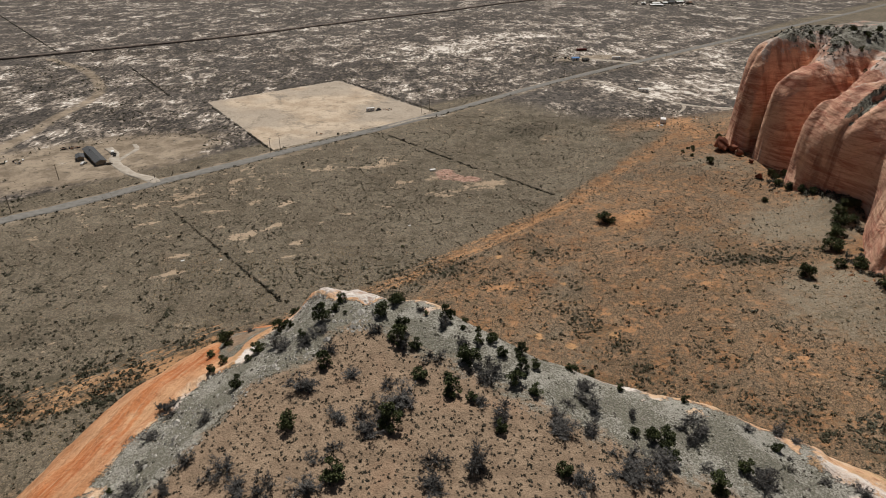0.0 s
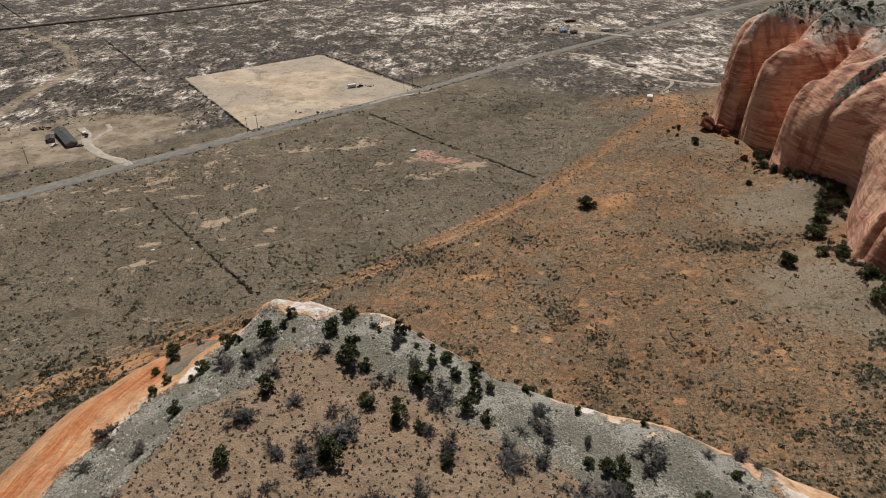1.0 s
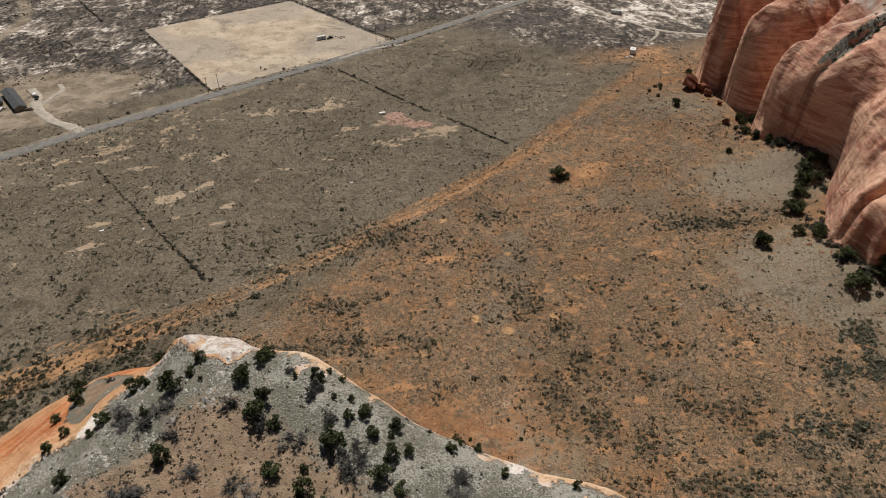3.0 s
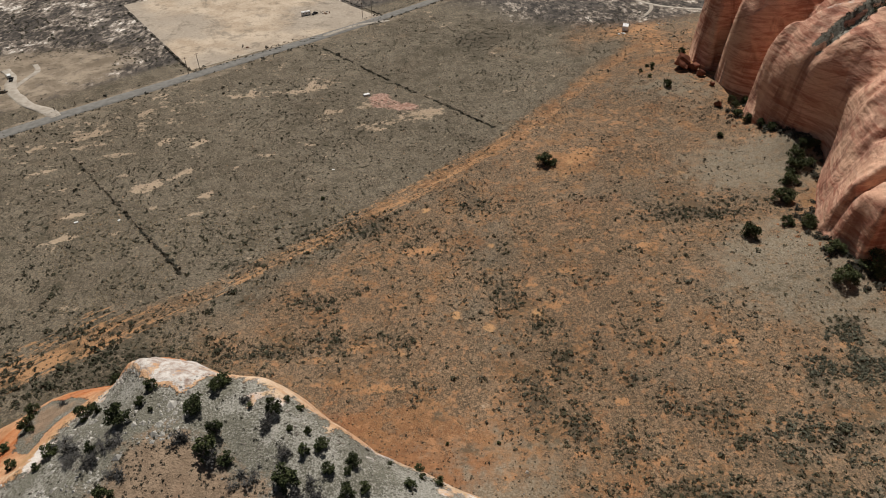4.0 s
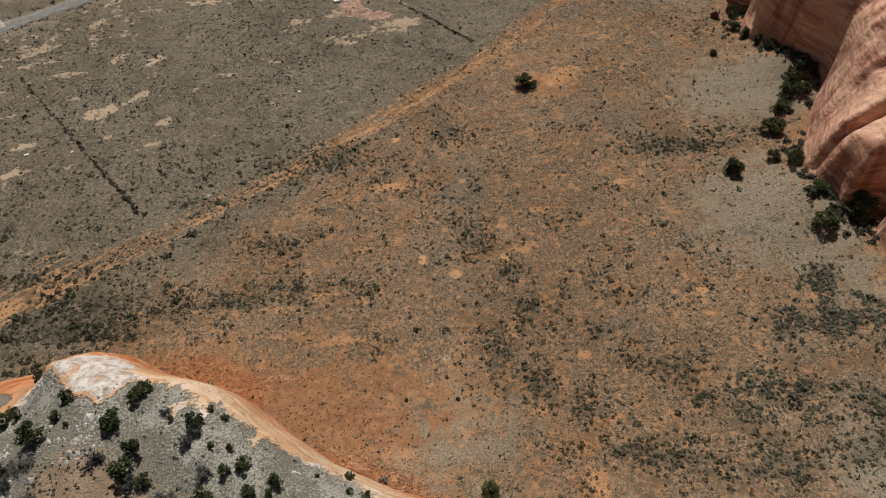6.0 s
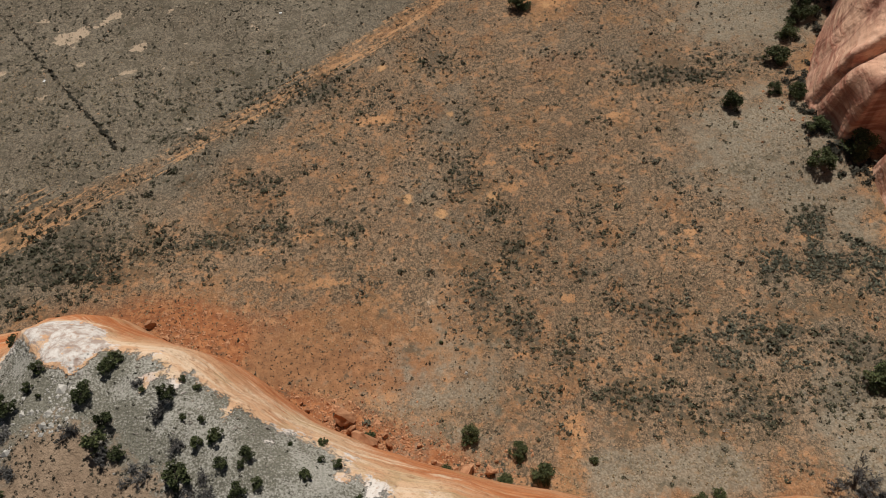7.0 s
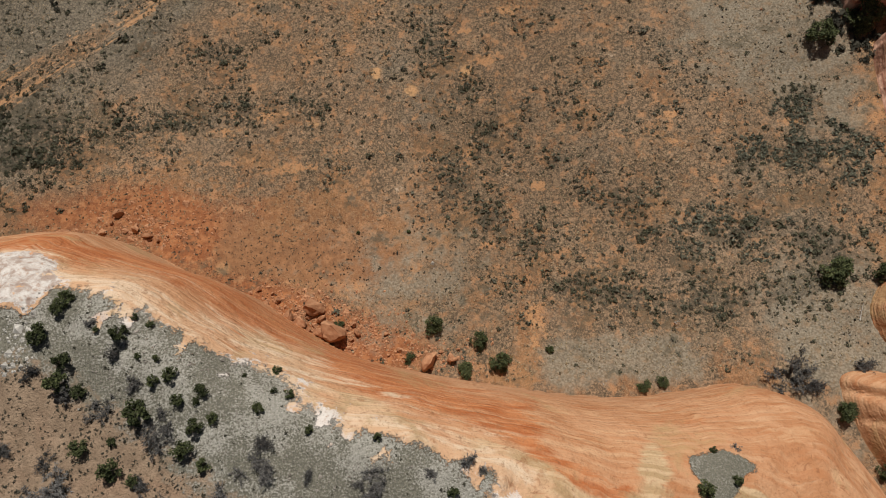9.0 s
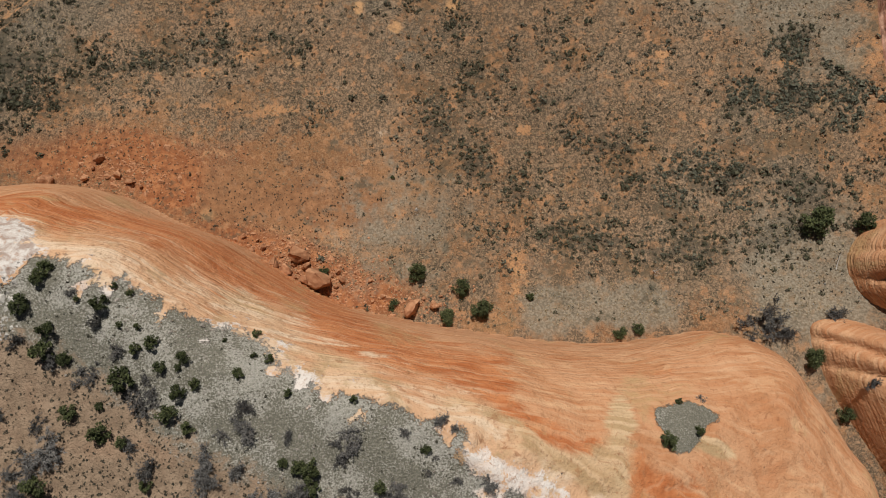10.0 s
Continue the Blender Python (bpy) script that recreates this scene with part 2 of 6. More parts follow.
# ---------------------------------------------------------------- materials
class Nodes:
    """Short words for building a node material."""

    def __init__(self, name, rough=0.9):
        self.mat = bpy.data.materials.new(name)
        self.mat.use_nodes = True
        self.tree = self.mat.node_tree
        self.bsdf = self.tree.nodes["Principled BSDF"]
        self.bsdf.inputs["Roughness"].default_value = rough
        self.bsdf.inputs["Specular IOR Level"].default_value = 0.2
        self.place = self.tree.nodes.new("ShaderNodeTexCoord").outputs["Object"]

    def put(self, socket, value):
        if isinstance(value, bpy.types.NodeSocket):
            self.tree.links.new(value, socket)
        elif isinstance(value, (tuple, list)) and len(value) == 3 and socket.type == "RGBA":
            socket.default_value = (*value, 1)
        else:
            socket.default_value = value

    def stretched(self, sx, sy, sz, place=None):
        n = self.tree.nodes.new("ShaderNodeMapping")
        self.put(n.inputs["Vector"], place or self.place)
        n.inputs["Scale"].default_value = (sx, sy, sz)
        return n.outputs["Vector"]

    def leaned(self, a, b):
        """Places with the height sheared, so that the beds dip."""
        n = self.tree.nodes.new("ShaderNodeVectorMath")
        n.operation = "DOT_PRODUCT"
        self.put(n.inputs[0], self.place)
        n.inputs[1].default_value = (a, b, 1.0)
        s = self.tree.nodes.new("ShaderNodeSeparateXYZ")
        c = self.tree.nodes.new("ShaderNodeCombineXYZ")
        self.put(s.inputs[0], self.place)
        for k in (0, 1):
            self.tree.links.new(s.outputs[k], c.inputs[k])
        self.tree.links.new(n.outputs["Value"], c.inputs[2])
        return c.outputs[0]

    def noise(self, scale, detail=3.0, place=None, rough=0.55, distort=0.0):
        n = self.tree.nodes.new("ShaderNodeTexNoise")
        self.put(n.inputs["Vector"], place or self.place)
        n.inputs["Scale"].default_value, n.inputs["Detail"].default_value = scale, detail
        n.inputs["Roughness"].default_value, n.inputs["Distortion"].default_value = rough, distort
        return n.outputs["Fac"]

    def cells(self, scale, place=None):
        n = self.tree.nodes.new("ShaderNodeTexVoronoi")
        self.put(n.inputs["Vector"], place or self.place)
        n.inputs["Scale"].default_value = scale
        return n.outputs["Distance"], n.outputs["Color"]

    def span(self, value, lo, hi, to=(0.0, 1.0)):
        n = self.tree.nodes.new("ShaderNodeMapRange")
        n.interpolation_type = "SMOOTHSTEP"
        self.put(n.inputs["Value"], value)
        n.inputs["From Min"].default_value, n.inputs["From Max"].default_value = lo, hi
        n.inputs["To Min"].default_value, n.inputs["To Max"].default_value = to
        return n.outputs["Result"]

    def math(self, op, a, b=0.0):
        n = self.tree.nodes.new("ShaderNodeMath")
        n.operation = op
        self.put(n.inputs[0], a)
        self.put(n.inputs[1], b)
        return n.outputs[0]

    def mix(self, fac, a, b, how="MIX"):
        n = self.tree.nodes.new("ShaderNodeMix")
        n.data_type, n.blend_type = "RGBA", how
        self.put(n.inputs["Factor"], fac)
        self.put(n.inputs["A"], a)
        self.put(n.inputs["B"], b)
        return n.outputs["Result"]

    def split(self, name):
        n = self.tree.nodes.new("ShaderNodeAttribute")
        n.attribute_name = name
        s = self.tree.nodes.new("ShaderNodeSeparateColor")
        self.tree.links.new(n.outputs["Color"], s.inputs["Color"])
        return s.outputs["Red"], s.outputs["Green"], s.outputs["Blue"]

    def red(self, colour):
        n = self.tree.nodes.new("ShaderNodeSeparateColor")
        self.put(n.inputs["Color"], colour)
        return n.outputs["Red"]

    def chance(self):
        return self.tree.nodes.new("ShaderNodeObjectInfo").outputs["Random"]

    def island(self):
        return self.tree.nodes.new("ShaderNodeNewGeometry").outputs["Random Per Island"]

    def bump(self, height, strength, distance):
        n = self.tree.nodes.new("ShaderNodeBump")
        n.inputs["Strength"].default_value, n.inputs["Distance"].default_value = strength, distance
        self.put(n.inputs["Height"], height)
        self.put(self.bsdf.inputs["Normal"], n.outputs["Normal"])

    def done(self, colour):
        self.put(self.bsdf.inputs["Base Color"], colour)
        return self.mat


def ground_material():
    n = Nodes("desert_ground", 0.95)
    red, gravel, straw = n.split("soil")
    salt, scrub, bare = n.split("cover")
    rust, orange, brush_zone = n.split("patch")
    big, mid, fine, grain = n.noise(0.02, 4), n.noise(0.11, 5), n.noise(0.6, 5), n.noise(2.6, 4)
    blade = n.noise(2.0, 3, None, 0.6, 0.6)
    _, dab = n.cells(1.5)
    _, spot = n.cells(0.95)
    dab, spot = n.red(dab), n.red(spot)
    # olive-brown earth, redder towards the rocks
    olive = n.mix(n.span(mid, 0.35, 0.65), (0.100, 0.088, 0.067), (0.166, 0.143, 0.110))
    warm = n.mix(n.span(mid, 0.35, 0.65), (0.094, 0.068, 0.045), (0.158, 0.112, 0.074))
    warmth = n.math("ADD", red, n.math("MULTIPLY", n.math("SUBTRACT", n.noise(0.035, 4), 0.5), 1.2))
    col = n.mix(n.span(warmth, 0.15, 0.60), olive, warm)
    col = n.mix(n.span(n.noise(0.16, 6, None, 0.68), 0.46, 0.62, (0, 0.62)), col, n.mix(n.span(warmth, 0.15, 0.6), (0.078, 0.065, 0.048), (0.085, 0.062, 0.038)))
    grit = n.noise(0.85, 4, None, 0.65)
    col = n.mix(n.span(grit, 0.55, 0.70, (0, 0.55)), col, n.mix(n.span(warmth, 0.15, 0.6), (0.230, 0.185, 0.130), (0.330, 0.200, 0.110)))
    col = n.mix(n.span(grit, 0.45, 0.34, (0, 0.65)), col, (0.050, 0.041, 0.028))
    # dry pale grass blades and dark litter
    col = n.mix(n.span(blade, 0.52, 0.66, (0, 0.62)), col, n.mix(n.span(warmth, 0.15, 0.6), (0.27, 0.215, 0.150), (0.36, 0.240, 0.145)))
    col = n.mix(n.span(blade, 0.46, 0.34, (0, 0.60)), col, (0.052, 0.042, 0.028))
    # pebbles, tufts and litter
    _, chip = n.cells(3.0)
    chip = n.red(chip)
    pale_bit = n.mix(n.span(warmth, 0.15, 0.6), (0.290, 0.236, 0.168), (0.380, 0.245, 0.148))
    col = n.mix(n.span(dab, 0.32, 0.06, (0, 0.52)), col, pale_bit)
    col = n.mix(n.span(dab, 0.66, 0.92, (0, 0.50)), col, (0.056, 0.044, 0.029))
    col = n.mix(n.span(chip, 0.72, 0.93, (0, 0.56)), col, pale_bit)
    col = n.mix(n.span(chip, 0.32, 0.08, (0, 0.45)), col, (0.052, 0.041, 0.028))
    # straw-coloured bare patches
    patch = n.math("ADD", straw, n.math("MULTIPLY", n.math("SUBTRACT", n.noise(0.09, 6, None, 0.6), 0.5), 2.8))
    patch = n.math("ADD", patch, n.math("MULTIPLY", n.math("SUBTRACT", n.noise(0.35, 6, None, 0.7), 0.5), 2.2))
    col = n.mix(n.span(patch, 0.72, 0.84, (0, 0.88)), col, n.mix(grain, (0.400, 0.298, 0.205), (0.530, 0.410, 0.295)))
    # red and orange soil
    reds = n.mix(n.span(n.noise(0.06, 3), 0.35, 0.7), (0.270, 0.118, 0.048), (0.380, 0.190, 0.080))
    reds = n.mix(n.span(blade, 0.5, 0.7, (0, 0.5)), reds, (0.44, 0.25, 0.12))
    r = n.math("ADD", red, n.math("MULTIPLY", n.math("SUBTRACT", n.noise(0.10, 6, None, 0.65), 0.5), 3.2))
    r = n.math("ADD", r, n.math("MULTIPLY", n.math("SUBTRACT", n.noise(0.9, 4), 0.5), 1.1))
    col = n.mix(n.span(r, 0.60, 1.00, (0, 0.68)), col, reds)
    # rust-red earth, its colour darkened for the missing shade among the boulders
    deep = n.math("ADD", rust, n.math("MULTIPLY", n.math("SUBTRACT", mid, 0.5), 0.8))
    col = n.mix(n.span(deep, 0.20, 0.70, (0, 0.80)), col, n.mix(n.span(fine, 0.4, 0.65), (0.215, 0.078, 0.032), (0.325, 0.140, 0.060)))
    bright = n.math("ADD", n.math("MULTIPLY", orange, 1.0), n.math("MULTIPLY", n.math("SUBTRACT", n.noise(0.45, 6, None, 0.68), 0.5), 3.2))
    bright = n.math("ADD", bright, n.math("MULTIPLY", n.math("SUBTRACT", spot, 0.5), 0.35))
    col = n.mix(n.span(bright, 0.50, 0.80, (0, 0.9)), col, n.mix(grain, (0.400, 0.188, 0.078), (0.530, 0.300, 0.150)))
    lane, fan, pink = n.split("lane")
    turned = n.tree.nodes.new("ShaderNodeMapping")
    n.put(turned.inputs["Vector"], n.place)
    turned.inputs["Rotation"].default_value = (0, 0, radians(-39))
    run = n.noise(1.0, 6, n.stretched(0.05, 0.75, 0.3, turned.outputs["Vector"]), 0.68, 0.3)
    wear = n.math("ADD", n.math("MULTIPLY", n.math("SUBTRACT", run, 0.5), 4.2), n.math("MULTIPLY", n.math("SUBTRACT", fine, 0.5), 2.2))
    ruts = n.math("ADD", lane, n.math("MULTIPLY", wear, n.span(lane, 0.04, 0.30)))
    col = n.mix(n.span(ruts, 0.48, 0.86, (0, 0.92)), col, n.mix(grain, (0.420, 0.205, 0.088), (0.545, 0.330, 0.175)))
    rosy = n.math("ADD", pink, n.math("MULTIPLY", n.math("SUBTRACT", n.noise(0.30, 6, None, 0.66), 0.5), 1.6))
    col = n.mix(n.span(rosy, 0.42, 0.70, (0, 0.88)), col, n.mix(n.span(fine, 0.4, 0.6), (0.340, 0.176, 0.134), (0.530, 0.345, 0.275)))
    blot = n.math("MULTIPLY", n.span(n.noise(0.30, 6, None, 0.66), 0.545, 0.635, (0, 0.78)), n.span(warmth, 0.25, 0.6))
    col = n.mix(blot, col, n.mix(grain, (0.340, 0.160, 0.072), (0.480, 0.265, 0.135)))
    near_disc, _ = n.cells(0.045)
    disc = n.math("MULTIPLY", n.span(n.math("ADD", near_disc, n.math("MULTIPLY", n.math("SUBTRACT", fine, 0.5), 0.16)), 0.11, 0.05), n.span(red, 0.3, 0.5))
    col = n.mix(disc, col, (0.50, 0.285, 0.135))
    # stubble of dry grass with dark gaps
    stub, stalk = n.noise(3.4, 3, None, 0.7, 0.8), n.noise(5.5, 2, None, 0.6, 1.2)
    straws = n.mix(n.span(warmth, 0.15, 0.6), (0.300, 0.245, 0.175), (0.430, 0.285, 0.170))
    col = n.mix(n.span(stub, 0.56, 0.65, (0, 0.60)), col, straws)
    col = n.mix(n.span(stub, 0.44, 0.35, (0, 0.60)), col, (0.056, 0.043, 0.029))
    col = n.mix(n.span(stalk, 0.58, 0.66, (0, 0.50)), col, straws)
    col = n.mix(n.span(stalk, 0.41, 0.33, (0, 0.45)), col, (0.062, 0.046, 0.031))
    # smooth rust-brown earth washed down from the mesa
    silt = n.math("ADD", fan, n.math("MULTIPLY", n.math("SUBTRACT", n.noise(0.14, 6, None, 0.65), 0.5), 1.1))
    silt = n.math("SUBTRACT", silt, n.math("MULTIPLY", rust, 0.45))
    col = n.mix(n.span(silt, 0.36, 0.80, (0, 0.72)), col, n.mix(n.span(fine, 0.36, 0.64), (0.215, 0.103, 0.050), (0.315, 0.156, 0.075)))
    col = n.mix(n.span(deep, 0.55, 1.05, (0, 0.6)), col, n.mix(n.span(fine, 0.4, 0.62), (0.250, 0.082, 0.030), (0.390, 0.150, 0.058)))
    # grey gravel fans
    g = n.math("ADD", gravel, n.math("MULTIPLY", n.math("SUBTRACT", n.noise(0.20, 6, None, 0.65), 0.5), 2.5))
    stones = n.mix(n.span(n.noise(1.9, 5), 0.36, 0.66), (0.158, 0.132, 0.096), (0.300, 0.256, 0.190))
    stones = n.mix(n.span(n.noise(0.5, 3), 0.5, 0.75, (0, 0.65)), stones, (0.265, 0.172, 0.098))
    col = n.mix(n.span(g, 0.25, 0.95, (0, 0.90)), col, stones)
    # low dark scrub between the bushes
    s = n.math("ADD", scrub, n.math("MULTIPLY", n.math("SUBTRACT", n.noise(0.10, 6, None, 0.64), 0.5), 3.0))
    s = n.math("ADD", s, n.math("MULTIPLY", n.math("SUBTRACT", spot, 0.5), 0.45))
    col = n.mix(n.span(s, 0.46, 0.92, (0, 0.66)), col, n.mix(dab, (0.044, 0.040, 0.027), (0.105, 0.090, 0.060)))
    z = n.math("ADD", brush_zone, n.math("MULTIPLY", n.math("SUBTRACT", n.noise(0.28, 5, None, 0.62), 0.5), 2.0))
    z = n.math("ADD", z, n.math("MULTIPLY", n.math("SUBTRACT", spot, 0.5), 0.5))
    col = n.mix(n.span(z, 0.45, 0.95, (0, 0.55)), col, n.mix(dab, (0.036, 0.034, 0.025), (0.120, 0.096, 0.068)))
    # the flats beyond the road: dark scrub, grey earth and pale salt crust in long broken blotches
    far = n.span(salt, 0.12, 0.30)
    streak = n.noise(0.050, 7, n.stretched(1.1, 0.75, 1.0), 0.62, 0.9)
    fleck = n.noise(0.26, 5, n.stretched(1.2, 0.62, 1.0), 0.64, 0.5)
    wide = n.noise(0.012, 3)
    w = n.math("ADD", n.math("MULTIPLY", n.math("SUBTRACT", streak, 0.5), 4.6), n.math("MULTIPLY", n.math("SUBTRACT", fleck, 0.5), 3.4))
    w = n.math("ADD", w, n.math("MULTIPLY", n.math("SUBTRACT", wide, 0.5), 1.6))
    w = n.math("ADD", w, n.math("MULTIPLY", n.math("SUBTRACT", salt, 0.46), 1.4))
    _, clod = n.cells(0.42, n.stretched(1.3, 0.6, 1.0))
    clod = n.red(clod)
    # these colours are cooled towards grey to paint in the distance haze
    flats = n.mix(clod, (0.030, 0.027, 0.024), (0.128, 0.109, 0.094))
    flats = n.mix(n.span(w, 0.00, 0.10), flats, n.mix(clod, (0.110, 0.092, 0.077), (0.255, 0.212, 0.175)))
    flats = n.mix(n.span(w, 0.30, 0.36), flats, n.mix(grain, (0.275, 0.232, 0.192), (0.400, 0.348, 0.298)))
    flats = n.mix(n.span(w, 0.70, 0.75), flats, n.mix(grain, (0.66, 0.61, 0.55), (0.84, 0.79, 0.73)))
    flats = n.mix(n.span(n.noise(0.008, 4, None, 0.6, 0.8), 0.46, 0.62, (0, 0.32)), flats, (0.50, 0.46, 0.43), "MULTIPLY")
    col = n.mix(far, col, flats)
    # bare trodden yard and tracks
    b = n.math("ADD", bare, n.math("MULTIPLY", n.math("SUBTRACT", mid, 0.5), 0.7))
    b = n.math("ADD", b, n.math("MULTIPLY", n.math("SUBTRACT", fine, 0.5), 0.4))
    b = n.span(b, 0.35, 0.75)
    yard = n.mix(n.span(n.noise(0.07, 7, None, 0.65, 0.5), 0.38, 0.62), (0.200, 0.158, 0.114), (0.360, 0.292, 0.218))
    yard = n.mix(n.span(n.noise(0.35, 6, None, 0.7), 0.55, 0.66, (0, 0.6)), yard, (0.120, 0.094, 0.068))
    col = n.mix(n.math("MULTIPLY", b, n.span(n.noise(0.16, 6, None, 0.68), 0.66, 0.54, (0.25, 0.95))), col, yard)
    col = n.mix(n.span(big, 0.35, 0.65, (0, 0.30)), col, (0.45, 0.41, 0.36), "MULTIPLY")
    n.bump(n.math("ADD", n.math("MULTIPLY", dab, 0.6), n.math("ADD", grain, n.math("MULTIPLY", blade, 0.8))), 0.5, 0.25)
    return n.done(col)


def rock_material(name, cliff=False):
    n = Nodes(name, 0.88)
    gravel, soil, pale = n.split("cover")
    swirl = n.noise(1.0, 6, n.stretched(0.045, 0.045, 0.55 if cliff else 0.22), 0.6, 0.8)
    tilted = n.leaned(0.32, -0.22) if cliff else n.leaned(0.22, -0.10)
    beds = n.noise(1.0, 3, n.stretched(0.07, 0.07, 1.2, tilted), 0.55, 1.0) if cliff else n.noise(1.0, 4, n.stretched(0.10, 0.10, 0.45, tilted), 0.62, 0.8)
    mid, fine, grit = n.noise(0.25, 5), n.noise(1.6, 4), n.noise(3.2, 4)
    rag = n.math("ADD", n.math("MULTIPLY", n.math("SUBTRACT", mid, 0.5), 1.2), n.math("MULTIPLY", n.math("SUBTRACT", n.noise(0.9, 6, None, 0.72), 0.5), 1.3))
    if cliff:
        col = n.mix(n.span(swirl, 0.38, 0.62), (0.400, 0.176, 0.118), (0.680, 0.410, 0.290))
        col = n.mix(n.span(beds, 0.52, 0.66, (0, 0.16)), col, (0.56, 0.34, 0.245))
        col = n.mix(n.span(beds, 0.47, 0.38, (0, 0.15)), col, (0.22, 0.080, 0.055))
        strata = n.noise(1.0, 6, n.stretched(0.03, 0.03, 0.42, tilted), 0.60, 0.4)
        col = n.mix(n.span(strata, 0.53, 0.64, (0, 0.40)), col, (0.255, 0.088, 0.052))
        col = n.mix(n.span(strata, 0.47, 0.36, (0, 0.45)), col, (0.580, 0.360, 0.245))
        col = n.mix(n.span(n.noise(0.045, 5, None, 0.6, 0.6), 0.48, 0.62, (0, 0.65)), col, (0.680, 0.425, 0.290))
        # upright varnish streaks, strengthened so their colour also deepens the cleft faces' shade
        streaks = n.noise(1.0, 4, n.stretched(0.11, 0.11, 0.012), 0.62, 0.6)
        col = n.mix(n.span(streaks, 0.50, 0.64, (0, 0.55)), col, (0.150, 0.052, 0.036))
        thin = n.noise(1.0, 3, n.stretched(0.06, 0.06, 1.1, n.leaned(-0.30, 0.38)), 0.50, 0.9)
        sets = n.span(n.noise(0.06, 4, None, 0.6, 0.6), 0.44, 0.60)
        col = n.mix(n.math("MULTIPLY", sets, n.span(thin, 0.56, 0.70, (0, 0.45))), col, (0.235, 0.082, 0.056))
        col = n.mix(n.math("MULTIPLY", sets, n.span(thin, 0.44, 0.32, (0, 0.40))), col, (0.600, 0.385, 0.285))
        whites = n.mix(n.span(mid, 0.4, 0.65), (0.41, 0.27, 0.21), (0.49, 0.41, 0.36))
        col = n.mix(n.span(n.math("ADD", pale, rag), 0.40, 0.72), col, whites)
    else:
        fold = n.noise(1.0, 6, n.stretched(0.07, 0.07, 0.42, tilted), 0.66, 0.9)
        deep, smear, chalk_rock = n.split("tone")
        col = n.mix(n.span(swirl, 0.36, 0.62), (0.410, 0.190, 0.088), (0.500, 0.270, 0.145))
        col = n.mix(n.span(beds, 0.52, 0.66, (0, 0.55)), col, (0.58, 0.355, 0.200))
        d = n.math("ADD", deep, n.math("MULTIPLY", n.math("SUBTRACT", fold, 0.5), 2.2))
        d = n.math("ADD", d, n.math("MULTIPLY", n.math("SUBTRACT", n.noise(0.05, 5), 0.5), 1.2))
        col = n.mix(n.span(d, 0.24, 0.58, (0, 0.95)), col, n.mix(n.span(beds, 0.4, 0.6), (0.360, 0.108, 0.034), (0.480, 0.190, 0.076)))
        lines = n.noise(1.0, 3, n.stretched(0.045, 0.045, 1.3, tilted), 0.55, 0.5)
        col = n.mix(n.span(lines, 0.54, 0.66, (0, 0.30)), col, (0.40, 0.150, 0.058))
        col = n.mix(n.span(lines, 0.46, 0.36, (0, 0.28)), col, (0.60, 0.39, 0.235))
        hair = n.noise(1.0, 2, n.stretched(0.07, 0.07, 2.2, n.leaned(0.30, -0.04)), 0.45, 0.8)
        col = n.mix(n.span(hair, 0.56, 0.70, (0, 0.22)), col, (0.36, 0.140, 0.056))
        col = n.mix(n.span(hair, 0.44, 0.32, (0, 0.20)), col, (0.60, 0.40, 0.25))
        olive = n.math("MULTIPLY", n.span(n.noise(0.07, 5, None, 0.6, 0.5), 0.56, 0.68, (0, 0.65)), n.span(lines, 0.38, 0.56, (0.4, 1.0)))
        col = n.mix(olive, col, (0.40, 0.280, 0.140))
        sm = n.math("ADD", smear, n.math("MULTIPLY", n.math("SUBTRACT", fold, 0.5), 1.6))
        col = n.mix(n.span(sm, 0.40, 0.75, (0, 0.8)), col, n.mix(n.span(lines, 0.40, 0.60), (0.370, 0.270, 0.145), (0.560, 0.420, 0.260)))
        cream = n.mix(n.span(beds, 0.42, 0.62), (0.56, 0.350, 0.210), (0.64, 0.490, 0.350))
        cream = n.mix(n.span(n.noise(0.14, 6, None, 0.66), 0.52, 0.64, (0, 0.75)), cream, (0.37, 0.260, 0.140))
        cream = n.mix(n.span(n.noise(0.9, 5, None, 0.7), 0.55, 0.66, (0, 0.55)), cream, (0.34, 0.210, 0.120))
        col = n.mix(n.span(n.math("ADD", pale, n.math("MULTIPLY", n.math("SUBTRACT", fold, 0.5), 1.8)), 0.26, 0.62, (0, 0.9)), col, cream)
        whites = n.mix(n.span(mid, 0.38, 0.62), (0.56, 0.45, 0.38), (0.66, 0.62, 0.58))
        col = n.mix(n.span(n.math("ADD", n.math("ADD", pale, n.math("MULTIPLY", rag, 1.2)), n.math("MULTIPLY", n.math("SUBTRACT", n.noise(0.07, 3), 0.5), 1.4)), 0.92, 1.10, (0, 0.9)), col, whites)
        col = n.mix(n.span(n.math("ADD", chalk_rock, n.math("MULTIPLY", rag, 1.5)), 0.60, 0.74), col, n.mix(n.span(n.noise(0.5, 6, None, 0.68, 0.8), 0.38, 0.60), (0.36, 0.28, 0.235), (0.61, 0.57, 0.53)))
        # pits without relief: the shade inside them is painted as dark colour
        pits = n.noise(1.0, 4, n.stretched(0.5, 0.5, 1.6, tilted), 0.62, 0.6)
        col = n.mix(n.span(pits, 0.61, 0.70, (0, 0.55)), col, (0.25, 0.105, 0.048))
        cracks, _ = n.cells(0.30, n.stretched(1.0, 1.0, 0.6))
        col = n.mix(n.span(n.math("ADD", n.noise(0.5, 7, None, 0.72), n.math("MULTIPLY", cracks, 0.05)), 0.58, 0.70, (0, 0.6)), col, (0.31, 0.150, 0.070))
    col = n.mix(n.span(fine, 0.57, 0.76, (0, 0.40)), col, (0.24, 0.105, 0.052))
